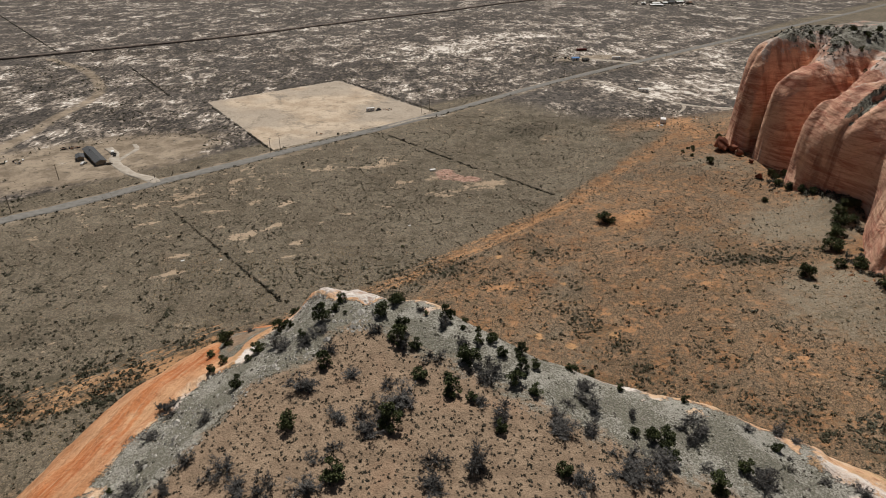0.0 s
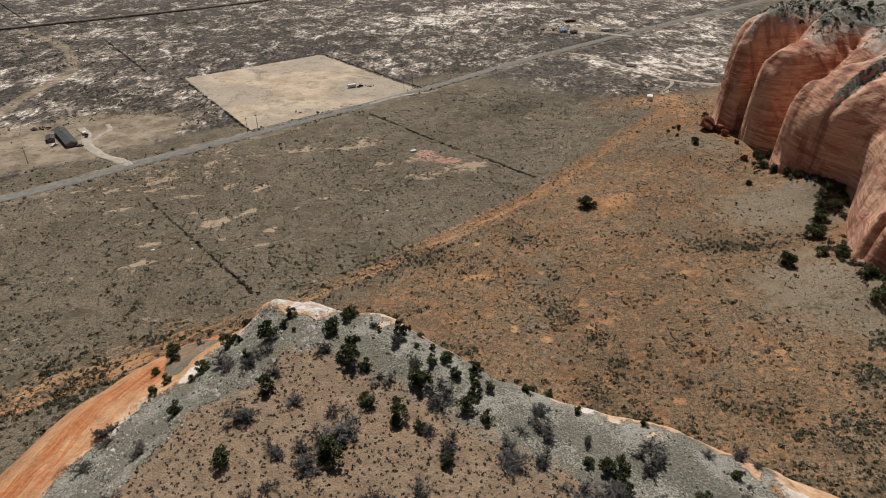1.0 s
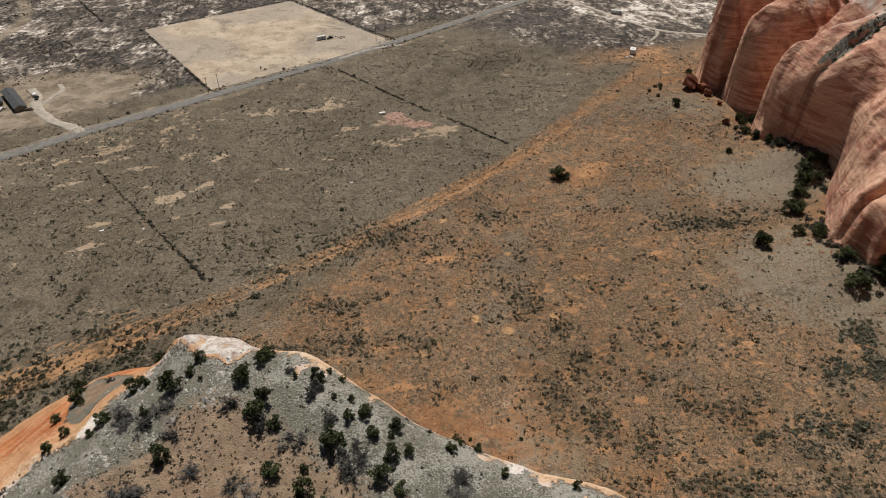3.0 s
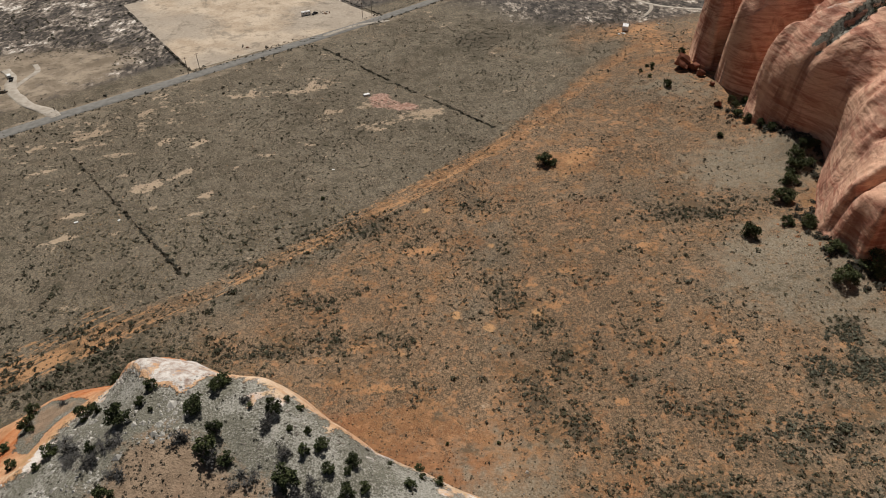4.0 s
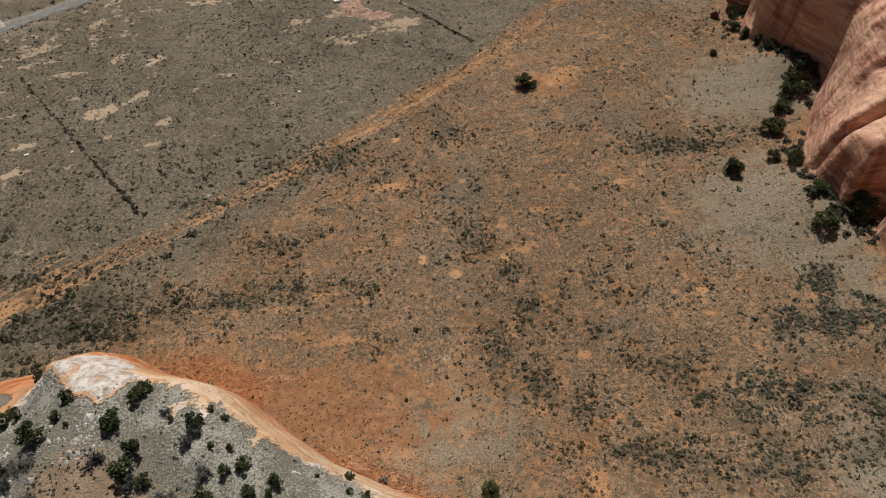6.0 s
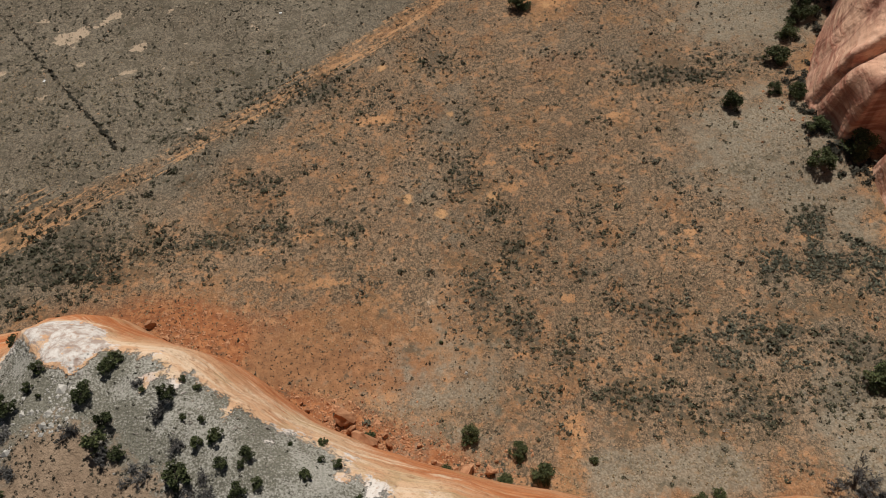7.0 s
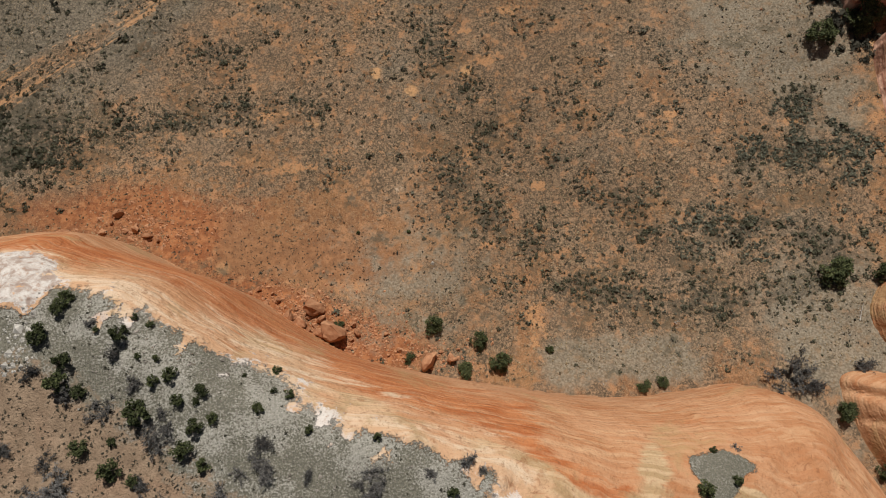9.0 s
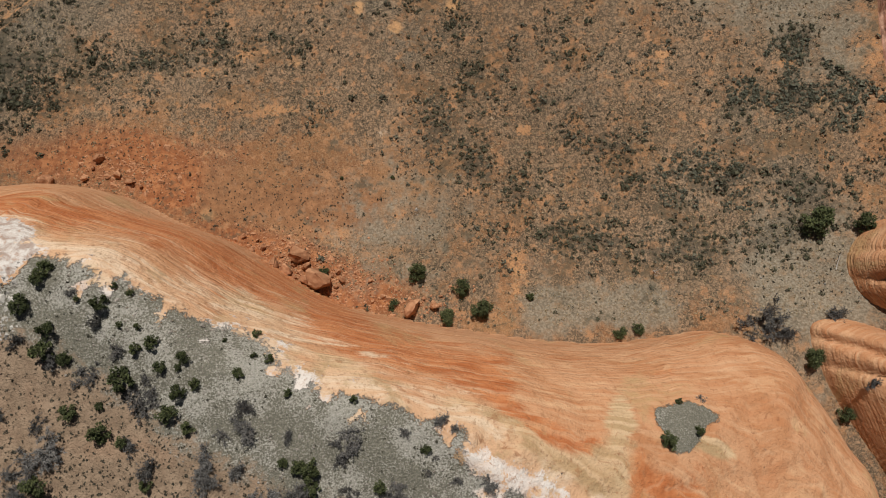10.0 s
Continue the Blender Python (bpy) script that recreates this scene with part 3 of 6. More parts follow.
    col = n.mix(n.span(n.noise(0.9, 7, None, 0.75), 0.56, 0.66, (0, 0.35)), col, (0.20, 0.088, 0.045))
    _, dab = n.cells(4.6)
    dab = n.red(dab)
    stones = n.mix(n.span(grit, 0.40, 0.64), (0.136, 0.128, 0.101), (0.212, 0.200, 0.158))
    stones = n.mix(n.span(dab, 0.80, 0.98, (0, 0.40)), stones, (0.38, 0.365, 0.32))
    stones = n.mix(n.span(dab, 0.20, 0.04, (0, 0.35)), stones, (0.095, 0.090, 0.070))
    chalk = n.span(n.math("ADD", n.noise(0.12, 6, None, 0.65), n.math("ADD", n.math("MULTIPLY", n.math("SUBTRACT", grit, 0.5), 0.7), n.math("MULTIPLY", pale, 0.13))), 0.57, 0.71, (0, 0.8))
    stones = n.mix(chalk, stones, n.mix(dab, (0.285, 0.272, 0.232), (0.44, 0.42, 0.375)))
    on_gravel = n.span(n.math("ADD", gravel, n.math("ADD", n.math("MULTIPLY", rag, 0.9), n.math("MULTIPLY", n.math("SUBTRACT", grit, 0.5), 0.7))), 0.38, 0.60)
    col = n.mix(on_gravel, col, stones)
    earth = n.mix(n.span(n.noise(0.5, 5), 0.35, 0.7), (0.222, 0.156, 0.105), (0.320, 0.231, 0.158))
    earth = n.mix(n.span(n.noise(0.09, 4), 0.5, 0.68, (0, 0.5)), earth, (0.295, 0.180, 0.115))
    earth = n.mix(n.span(dab, 0.74, 0.96, (0, 0.5)), earth, (0.11, 0.082, 0.055))
    earth = n.mix(n.span(grit, 0.56, 0.70, (0, 0.5)), earth, (0.36, 0.265, 0.180))
    col = n.mix(n.span(n.math("ADD", soil, n.math("MULTIPLY", rag, 0.9)), 0.30, 0.75), col, earth)
    loose = n.math("ADD", n.math("MULTIPLY", grit, 0.5), n.math("MULTIPLY", dab, 0.25))
    solid = n.math("ADD", n.math("MULTIPLY", beds, 0.18 if cliff else 0.12), n.math("ADD", n.math("MULTIPLY", mid, 0.9 if cliff else 1.3), n.math("MULTIPLY", fine, 0.12 if cliff else 0.4)))
    if not cliff:
        solid = n.math("ADD", solid, n.math("ADD", n.math("MULTIPLY", hair, 0.35), n.math("MULTIPLY", lines, 0.5)))
    if cliff:
        solid = n.math("ADD", solid, n.math("ADD", n.math("MULTIPLY", strata, 0.8), n.math("MULTIPLY", thin, 0.2)))
        solid = n.math("ADD", solid, n.math("MULTIPLY", n.noise(0.07, 4, None, 0.5, 0.5), 4.0))
    height = n.tree.nodes.new("ShaderNodeMix")
    n.put(height.inputs["Factor"], on_gravel)
    n.put(height.inputs["A"], solid)
    n.put(height.inputs["B"], loose)
    n.bump(height.outputs["Result"], 0.75, 0.8)
    return n.done(col)


def speckled(name, dark, light, scale=2.0, rough=0.9, metal=0.0, bump=0.2, island=False):
    n = Nodes(name, rough)
    n.bsdf.inputs["Metallic"].default_value = metal
    fac = n.span(n.noise(scale, 4), 0.3, 0.7)
    col = n.mix(fac, dark, light)
    chance = n.island() if island else n.chance()
    col = n.mix(n.span(chance, 0, 1, (0.0, 0.35)), col, tuple(c * 0.55 for c in dark))
    if bump:
        n.bump(n.noise(scale * 4, 3), bump, 0.05)
    return n.done(col)


GROUND = ground_material()
MESA_ROCK = rock_material("slickrock")
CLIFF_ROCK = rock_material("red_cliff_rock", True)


# ---------------------------------------------------------------- ground
def steps(*runs):
    out = [runs[0][0]]
    for lo, hi, step in runs:
        out += list(np.linspace(lo, hi, max(2, int(round((hi - lo) / step)) + 1))[1:])
    return np.array(out)


TRACK = np.array([(-150, 128), (-84, 173.8), (-28.5, 218.7), (20, 260.7), (63, 297.3), (109, 350.6), (170, 420)], float)
ROAD_A, ROAD_B = np.array((-900.0, -333.4)), np.array((2600.0, 2861.4))
ROAD_DIR = (ROAD_B - ROAD_A) / np.linalg.norm(ROAD_B - ROAD_A)
ROAD_OUT = np.array((-ROAD_DIR[1], ROAD_DIR[0]))


def road_side(x, y):
    """Distance from the road's middle line, positive on its far side."""
    return (x - ROAD_A[0]) * ROAD_OUT[0] + (y - ROAD_A[1]) * ROAD_OUT[1]


def blob(x, y, cx, cy, rx, ry, turn=0.0):
    c, s = math.cos(radians(turn)), math.sin(radians(turn))
    u, v = (x - cx) * c + (y - cy) * s, -(x - cx) * s + (y - cy) * c
    return np.exp(-(u / rx) ** 2 - (v / ry) ** 2)


# pale bare spots on the brown side of the plain: x, y, half length, half width, turn
PALE_SPOTS = [(-99.8, 308.3, 4.5, 3.5, 20), (-120, 296.2, 9, 2, 15), (-96.8, 268.5, 10, 3.2, 30), (-83.7, 280, 5, 2.2, 50), (-68.1, 262.5, 4, 2.5, 20), (-82.6, 307.6, 4, 2, 40), (-48.7, 294.8, 6, 1.4, 5),
              (-32.8, 372.6, 8, 5, 20), (-58.7, 363.4, 22, 2.2, 8), (25.8, 331.7, 8, 4, 20), (-116.9, 231.5, 9, 1.6, 20), (-117.1, 247.2, 5, 1.6, 20), (-108.7, 278.8, 3, 1.5, 0), (-61.4, 283.6, 3, 1.6, 30),
              (-29.5, 303.9, 3, 1.3, 0), (-70.8, 247.1, 5, 1.5, 30), (-146.5, 282.5, 5, 2, 20), (-130, 268, 5, 1.6, 30), (-5, 345, 6, 2, 20), (-88, 253, 3, 1.4, 20), (-140, 315, 8, 2, 40), (-20, 340, 5, 2, 20), (2, 318, 4, 2, 10)]


def soil_at(x, y):
    """How much red soil, grey gravel and straw there is."""
    side = road_side(x, y)
    track = line_distance(x, y, TRACK).reshape(np.shape(x))
    right = ss((x - 0.93 * (y - 245)) * 0.73, -10, 25)          # the side of the track towards the rocks
    near = np.minimum.reduce([line_distance(x, y, r[::2], True) for r in ROCKS]).reshape(np.shape(x))
    red = 0.05 + 0.50 * right * (1 - ss(y, 420, 520)) + 0.50 * np.exp(-(track / 5.5) ** 2)
    red = red + 0.75 * blob(x, y, -10, 136, 34, 12, -22) + 0.6 * blob(x, y, 26, 130, 34, 14, -15) + 0.6 * blob(x, y, 73, 106, 4, 12, -10)
    red = red + 0.6 * blob(x, y, 86, 275, 14, 7) + 0.5 * blob(x, y, 27, 219, 12, 4) + 0.55 * blob(x, y, 150, 440, 60, 22, 35)
    red = red + 0.30 * np.exp(-(near / 8.0) ** 2) * ss(y, 60, 100) - 0.5 * ss(y, 480, 640)
    red = red + 0.3 * blob(x, y, 160, 372, 22, 16)
    red = red * (1 - ss(side, -14, 6))
    gravel = 0.70 * blob(x, y, 45, 120, 27, 20) + 1.5 * blob(x, y, 82, 96, 7.5, 7) + 1.5 * blob(x, y, 102, 96, 11, 7)
    gravel = gravel + 1.2 * blob(x, y, 148, 192, 25, 28) + 1.25 * blob(x, y, 166, 258, 34, 20) + 0.8 * blob(x, y, 152, 335, 26, 18)
    gravel = gravel + 1.4 * blob(x, y, 147, 101, 17, 20) + 0.5 * blob(x, y, 160, 160, 10, 18)
    straw = -0.15 + 0.34 * (1 - right) - 0.15 * np.exp(-(track / 12) ** 2)
    straw = straw + 0.3 * blob(x, y, -31, 374, 14, 6, 35)
    straw = straw + 0.3 * blob(x, y, -125, 330, 70, 22, 42) + 0.6 * blob(x, y, 6, 326, 16, 5, 20) + 0.5 * blob(x, y, -22, 330, 9, 6) + 0.5 * blob(x, y, 24, 328, 10, 5, 30)
    straw = straw + 0.5 * blob(x, y, -75, 620, 50, 16, 35)
    straw = straw + 0.5 * blob(x, y, 12, 342, 5, 9, -50) + 0.4 * blob(x, y, 21, 335, 8, 5, -30)
    straw = straw + 0.10 * ss(side, -70, -20) * (1 - ss(side, -10, 0)) + sum(1.3 * blob(x, y, *row) for row in PALE_SPOTS)
    return red, gravel, straw


WASH = spline([(-430, 705), (-361, 645), (-310, 571), (-297, 520), (-297, 476), (-293, 425), (-300, 380)], False)


def cover_at(x, y):
    """How much salt crust, dark scrub and bare earth there is."""
    side = road_side(x, y)
    right = ss((x - 0.93 * (y - 245)) * 0.73, -10, 25)
    salt = 0.40 * ss(side, 10, 40) + 0.42 * blob(x, y, -30, 730, 90, 40, 40) + 0.40 * blob(x, y, 90, 830, 110, 60, 40) + 0.34 * blob(x, y, 85, 560, 70, 40, 42)
    salt = salt + 0.55 * blob(x, y, 320, 710, 100, 60, 40) + 0.34 * blob(x, y, 240, 690, 120, 70, 40) + 0.85 * blob(x, y, 200, 535, 110, 62, 35) + 0.22 * blob(x, y, 380, 860, 130, 80, 40)
    salt = salt - 0.22 * blob(x, y, -105, 655, 60, 26, 40) + 0.07 * blob(x, y, -330, 520, 200, 150, 40) + 0.05 * blob(x, y, -150, 900, 300, 120, 42) + 0.08 * blob(x, y, -220, 420, 60, 60)
    scrub = 0.24 + 0.12 * (1 - right) + 0.40 * blob(x, y, -45, 166, 62, 12, 6) + 0.36 * blob(x, y, 108, 116, 34, 15, 15)
    scrub = scrub + 0.28 * blob(x, y, 60, 152, 12, 40, 0) + 0.42 * blob(x, y, 149, 146, 18, 12) + 0.38 * blob(x, y, 130, 234, 32, 8, -4)
    scrub = scrub + 0.26 * ss(side, 10, 60) + 0.25 * blob(x, y, 60, 420, 90, 40, 40) + 0.3 * blob(x, y, -170, 130, 60, 40, 30)
    wash = line_distance(x, y, WASH).reshape(np.shape(x))
    bare = 1.15 * blob(x, y, -205, 380, 72, 38, 42) + 0.75 * blob(x, y, -262, 372, 70, 40, 42) + 0.85 * np.exp(-(wash / 7.0) ** 2) + 1.5 * blob(x, y, 158, 694, 42, 12, 20) + 0.6 * ss(-np.abs(side + 1), -10, -5)
    bare = bare + 0.5 * np.exp(-(np.abs(side + 11) / 2.5) ** 2) * (x > -400)
    return salt, scrub, bare


# orange bare patches and dark brush, as rows of x, y and half width
ORANGE = [(91, 276.5, 10, 6), (98, 283, 6, 3), (23, 218.5, 8, 2.5), (65.6, 185.5, 5, 2.5), (73, 202, 4, 2), (61, 196, 3, 1.6), (116, 163.5, 3, 2), (115.5, 155, 2, 1.3), (147.5, 158.6, 3, 1.5), (168, 160, 4, 5),
          (90.3, 120.3, 1.5, 1.3), (74, 107.5, 2.6, 8), (43.4, 122, 2.4, 5), (63, 128.5, 2.5, 1.5), (3.9, 170.5, 6, 2.5), (-1.8, 157, 4, 2.5), (104, 211.5, 5, 2), (59.9, 155.8, 2, 2.5),
          (-9.3, 165.3, 7, 2), (10, 153, 8, 2), (77.9, 144.3, 3, 2), (45, 167.6, 1.3, 1), (28, 118, 7, 3)]
BRUSH = [(-78, 159.5, 13, 5), (-64, 169, 12, 4), (44, 248, 8, 9), (-5, 173.6, 4, 4), (55, 146, 5, 9), (65, 135.5, 5, 6), (76.5, 127.8, 5, 5), (86, 115, 8, 5), (117, 110, 11, 5), (135, 227, 14, 4),
         (152, 149, 8, 6), (152, 166, 6, 5), (134, 147, 5, 3), (132, 129, 8, 4), (147, 125.5, 7, 4), (-60, 160, 9, 4), (50, 191, 7, 8), (65, 162.5, 4, 4), (90, 165, 4, 3), (11, 175, 5, 3)]
BRUSH_FAR = [(100, 139, 8, 4), (-16, 193, 9, 4), (66, 432, 20, 16), (60, 425, 12, 10), (119, 229, 12, 4), (2, 237, 9, 6), (-130, 150, 18, 7), (-150, 185, 20, 6), (-26, 168, 10, 3), (98, 112, 7, 4),
             (60, 175, 4, 5), (141, 112, 10, 5), (152, 120, 8, 6), (84, 152, 5, 3), (108, 128, 6, 3), (40, 262, 6, 3), (-40, 214, 8, 2.5), (-90, 180, 9, 3), (0, 208, 7, 2)]


def patches_at(x, y):
    """How much rust-red earth, orange patch and dark brush there is."""
    rust = 1.3 * blob(x, y, -16, 131, 8, 6) + 0.9 * blob(x, y, -27, 143, 16, 6, -18) + 0.9 * blob(x, y, -48, 139, 24, 8, -8) + 1.25 * blob(x, y, 8, 113, 20, 7, -25) + 1.2 * blob(x, y, 30, 104, 15, 6, -20)
    rust = rust + 0.5 * blob(x, y, 40, 101, 10, 4) + 0.45 * blob(x, y, 0, 140, 30, 8, -8) + 0.5 * blob(x, y, 120, 87, 10, 3) + 0.35 * blob(x, y, 90, 240, 30, 12, 30)
    orange = sum(blob(x, y, *row) for row in ORANGE)
    orange = orange + 1.0 * blob(x, y, 158, 432, 30, 11, 25) + 0.75 * blob(x, y, 166, 402, 13, 22)
    return np.clip(rust, 0, 1), np.clip(orange, 0, 1), np.clip(sum(blob(x, y, *row) for row in BRUSH + BRUSH_FAR), 0, 1)


def lanes_at(x, y):
    """The worn lanes of the old track, and the smooth earth washed down from the mesa."""
    shape = np.shape(x)
    x, y = np.ravel(x), np.ravel(y)
    track = line_distance(x, y, TRACK)
    side = np.where((x - np.interp(y, TRACK[:, 1], TRACK[:, 0])) > 0, 1, -1) * track
    lane = 0.58 * np.exp(-((side - 2.0) / 3.6) ** 2) + 0.38 * np.exp(-((side + 4.5) / 2.2) ** 2)
    lane = lane + 0.50 * np.exp(-((side + 6) / 10.0) ** 2) * ss(-x, 60, 95)
    lane = lane * (1 - 0.45 * ss(y, 300, 345)) * (0.55 + 0.8 * fbm(x, y, 20, 69, 3)) * ss(y, 120, 140)
    fan = 1.0 * blob(x, y, 4, 128, 32, 12, -14) + 0.7 * blob(x, y, -34, 142, 26, 8, -5) + 0.35 * blob(x, y, 40, 128, 26, 12)
    pink = 1.3 * blob(x, y, 1, 353, 6, 7.5, -10) + 0.8 * blob(x, y, 6, 345, 7, 4, 0) + 1.2 * blob(x, y, 14.5, 341.5, 10, 4.5, -20) + 0.5 * blob(x, y, -31, 375, 10, 3, 20)
    return lane.reshape(shape), np.clip(fan, 0, 1).reshape(shape), np.clip(pink, 0, 1).reshape(shape)


ground_xs = steps((-4600, -1400, 400), (-1400, -520, 60), (-520, -120, 5), (-120, 180, 1.5), (180, 480, 5), (480, 1400, 40), (1400, 4600, 400))
ground_ys = steps((-4600, -400, 600), (-400, 80, 40), (80, 340, 1.5), (340, 900, 4), (900, 1500, 25), (1500, 4600, 310))
verts, faces = grid_mesh(ground_xs, ground_ys, ground_height)
ground_mesh = mesh_of("ground", verts, faces, GROUND, True)
paint(ground_mesh, "soil", np.stack(soil_at(verts[:, 0], verts[:, 1]), -1))
paint(ground_mesh, "cover", np.stack(cover_at(verts[:, 0], verts[:, 1]), -1))
paint(ground_mesh, "patch", np.stack(patches_at(verts[:, 0], verts[:, 1]), -1))
paint(ground_mesh, "lane", np.stack(lanes_at(verts[:, 0], verts[:, 1]), -1))
ground = tagged(new("ground", ground_mesh), "brown and red desert plain with scrub and pale salt crust", "ground", kind="structure")


# ---------------------------------------------------------------- rocks
GRAVEL_EDGE = np.array([(-60, 40), (-52, 64), (-49, 75), (-46.5, 82), (-45.5, 86), (-42, 88.5), (-38, 90), (-37, 94), (-35, 100), (-32.5, 104), (-31.5, 107), (-28, 108.2), (-25.3, 107.5), (-22.5, 105), (-19.0, 101.8),
                        (-14.3, 101.4), (-12.2, 105), (-9.8, 105.2), (-4.9, 102.9), (-3.0, 103.3), (-0.9, 101.8), (-1.3, 100), (1.2, 99.4), (2.2, 100.6), (5.4, 98.4), (8, 96.6), (12.7, 93.9), (17.1, 91.7),
                        (20.6, 91.5), (24.2, 89.5), (27.6, 86.0), (33.6, 81.6), (40.9, 80), (46.4, 77.9), (53.7, 74.7), (57.6, 73.1), (56.2, 70), (61, 66), (66, 62.5), (84, 55), (100, 44), (120, 20), (110, -40), (-60, -40)], float)
CHALK = np.array([(-24.5, 111.5), (-20.8, 112), (-17, 112), (-14.5, 109.5), (-11.2, 105.8), (-12.4, 103.0), (-14.4, 99.9), (-15.7, 101.6), (-18.6, 102.4), (-22.0, 105.4), (-24.8, 108.5)], float)
WEST_PATCH = np.array([(-46, 108), (-44, 110), (-38, 108.6), (-34.5, 106.5), (-36, 103), (-38.4, 99.5), (-39.5, 95.5), (-42.5, 97), (-45, 103)], float)
OLIVE = [(88, 73, 4, 7, -20), (83, 63, 7, 5, -20), (107, 66.5, 7, 2.2, -20), (60, 76, 10, 3, -20), (38, 84, 10, 3, -30), (20, 95, 9, 2.5, -35), (72, 68, 8, 3, -20)]
POCKET = np.array([(95.5, 74.2), (99.8, 74.9), (103.5, 75.2), (107, 73.8), (110.6, 71.8), (105.6, 70.4), (103.6, 68.4), (102, 66.6), (98.5, 66.0), (96.6, 67.1), (97, 69.5), (95.4, 71.4)], float)
WHITE_BITS = [(1.1, 98.2, 1.0, 0.7), (2.6, 96.9, 0.5, 1.0), (3.8, 95.8, 0.9, 0.5), (5.3, 94.4, 0.6, 0.9), (32.4, 79, 1.3, 0.5), (45, 74.9, 1.6, 0.7), (24, 83, 1.0, 0.6), (21.8, 84, 0.9, 0.5), (30.9, 82.4, 1.0, 1.2),
              (11, 91.5, 0.9, 0.5), (15.5, 90, 1.4, 0.6), (26.2, 84.6, 1.2, 0.8), (35, 80.2, 1.0, 0.6), (60.5, 69.3, 1.5, 2.6), (64, 67, 2.2, 1.2), (68, 65.5, 3.0, 1.2), (75, 61, 3.0, 1.2), (-27, 100.5, 1.4, 0.6), (-25, 103, 0.6, 1.2)]
SOIL_EDGE = np.array([(-50, 30), (-38, 62), (-33, 74), (-31.5, 79), (-26, 81.5), (-21.5, 86), (-19.5, 91.5), (-13.5, 93), (-7, 90), (4, 83), (14, 75), (24, 69), (40, 62), (60, 50), (80, 20), (70, -40), (-50, -40)], float)


def rock(name, loop, xs, ys, top_at, cover, material, rough):
    """A rock from its foot line: steep at the foot and rounding over to its top."""
    gx, gy = np.meshgrid(xs, ys)
    d = depth_in(gx, gy, loop)
    push = rough * (fbm(gx, gy, 16, 21, 4) - 0.5) * ss(d, 0, 6)
    top, rise = top_at(gx, gy, np.maximum(d + push, 0))
    foot = ground_height(gx, gy) - 2.0
    z = foot + (top - foot) * rise
    swell = 5.5 if rough > 5 else 2.4
    z = z + ss(d, 1, 8) * (swell * (fbm(gx, gy, 20, 31, 4) - 0.5) + 0.6 * (fbm(gx, gy, 4, 41, 3) - 0.5))
    if name == "sandstone_mesa":
        g = depth_in(gx, gy, GRAVEL_EDGE)
        z = z + 0.8 * np.exp(-((g + 1.2) / 1.4) ** 2) * fbm(gx, gy, 7, 53, 3) * 1.6 + 0.5 * ss(-g, 0, 6) * (fbm(gx, gy, 3.0, 55, 3) - 0.5)
    else:
        ledge = z / 5.5 + 2.5 * fbm(gx, gy, 26, 51, 3)
        z = z + 0.35 * ss(d, 0.5, 4) * np.abs(np.sin(math.pi * ledge)) * fbm(gx, gy, 12, 57, 2)
    z = np.where(d <= 0, foot, z)
    keep = d > -1.2
    number = np.cumsum(keep.ravel()) - 1
    i = np.arange(gx.size).reshape(gx.shape)
    quads = np.stack([i[:-1, :-1], i[:-1, 1:], i[1:, 1:], i[1:, :-1]], -1).reshape(-1, 4)
    quads = number[quads[keep.ravel()[quads].all(1)]]
    v = np.c_[gx.ravel(), gy.ravel(), z.ravel()][keep.ravel()]
    me = mesh_of(name, v, quads, material, True)
    what = np.stack(cover(v[:, 0], v[:, 1], d.ravel()[keep.ravel()], v[:, 2]), -1)
    if name == "sandstone_cliff":
        dy, dx = np.gradient(z, ys, xs)
        slope = np.hypot(dx, dy).ravel()[keep.ravel()]
        what[:, 0] *= 1 - ss(slope, 1.1, 1.7)
        what[:, 2] *= 1 - 0.7 * ss(slope, 1.4, 2.6)
    paint(me, "cover", what)
    dd = d.ravel()[keep.ravel()]
    band = depth_in(v[:, 0], v[:, 1], GRAVEL_EDGE) if name == "sandstone_mesa" else 0 * dd
    paint(me, "tone", np.stack([0.75 * np.exp(-((band + 9.0) / 4.5) ** 2), np.clip(sum(blob(v[:, 0], v[:, 1], *row) for row in OLIVE), 0, 1), ss(depth_in(v[:, 0], v[:, 1], CHALK), -1.1, 0.3)], -1))
    return new(name, me)


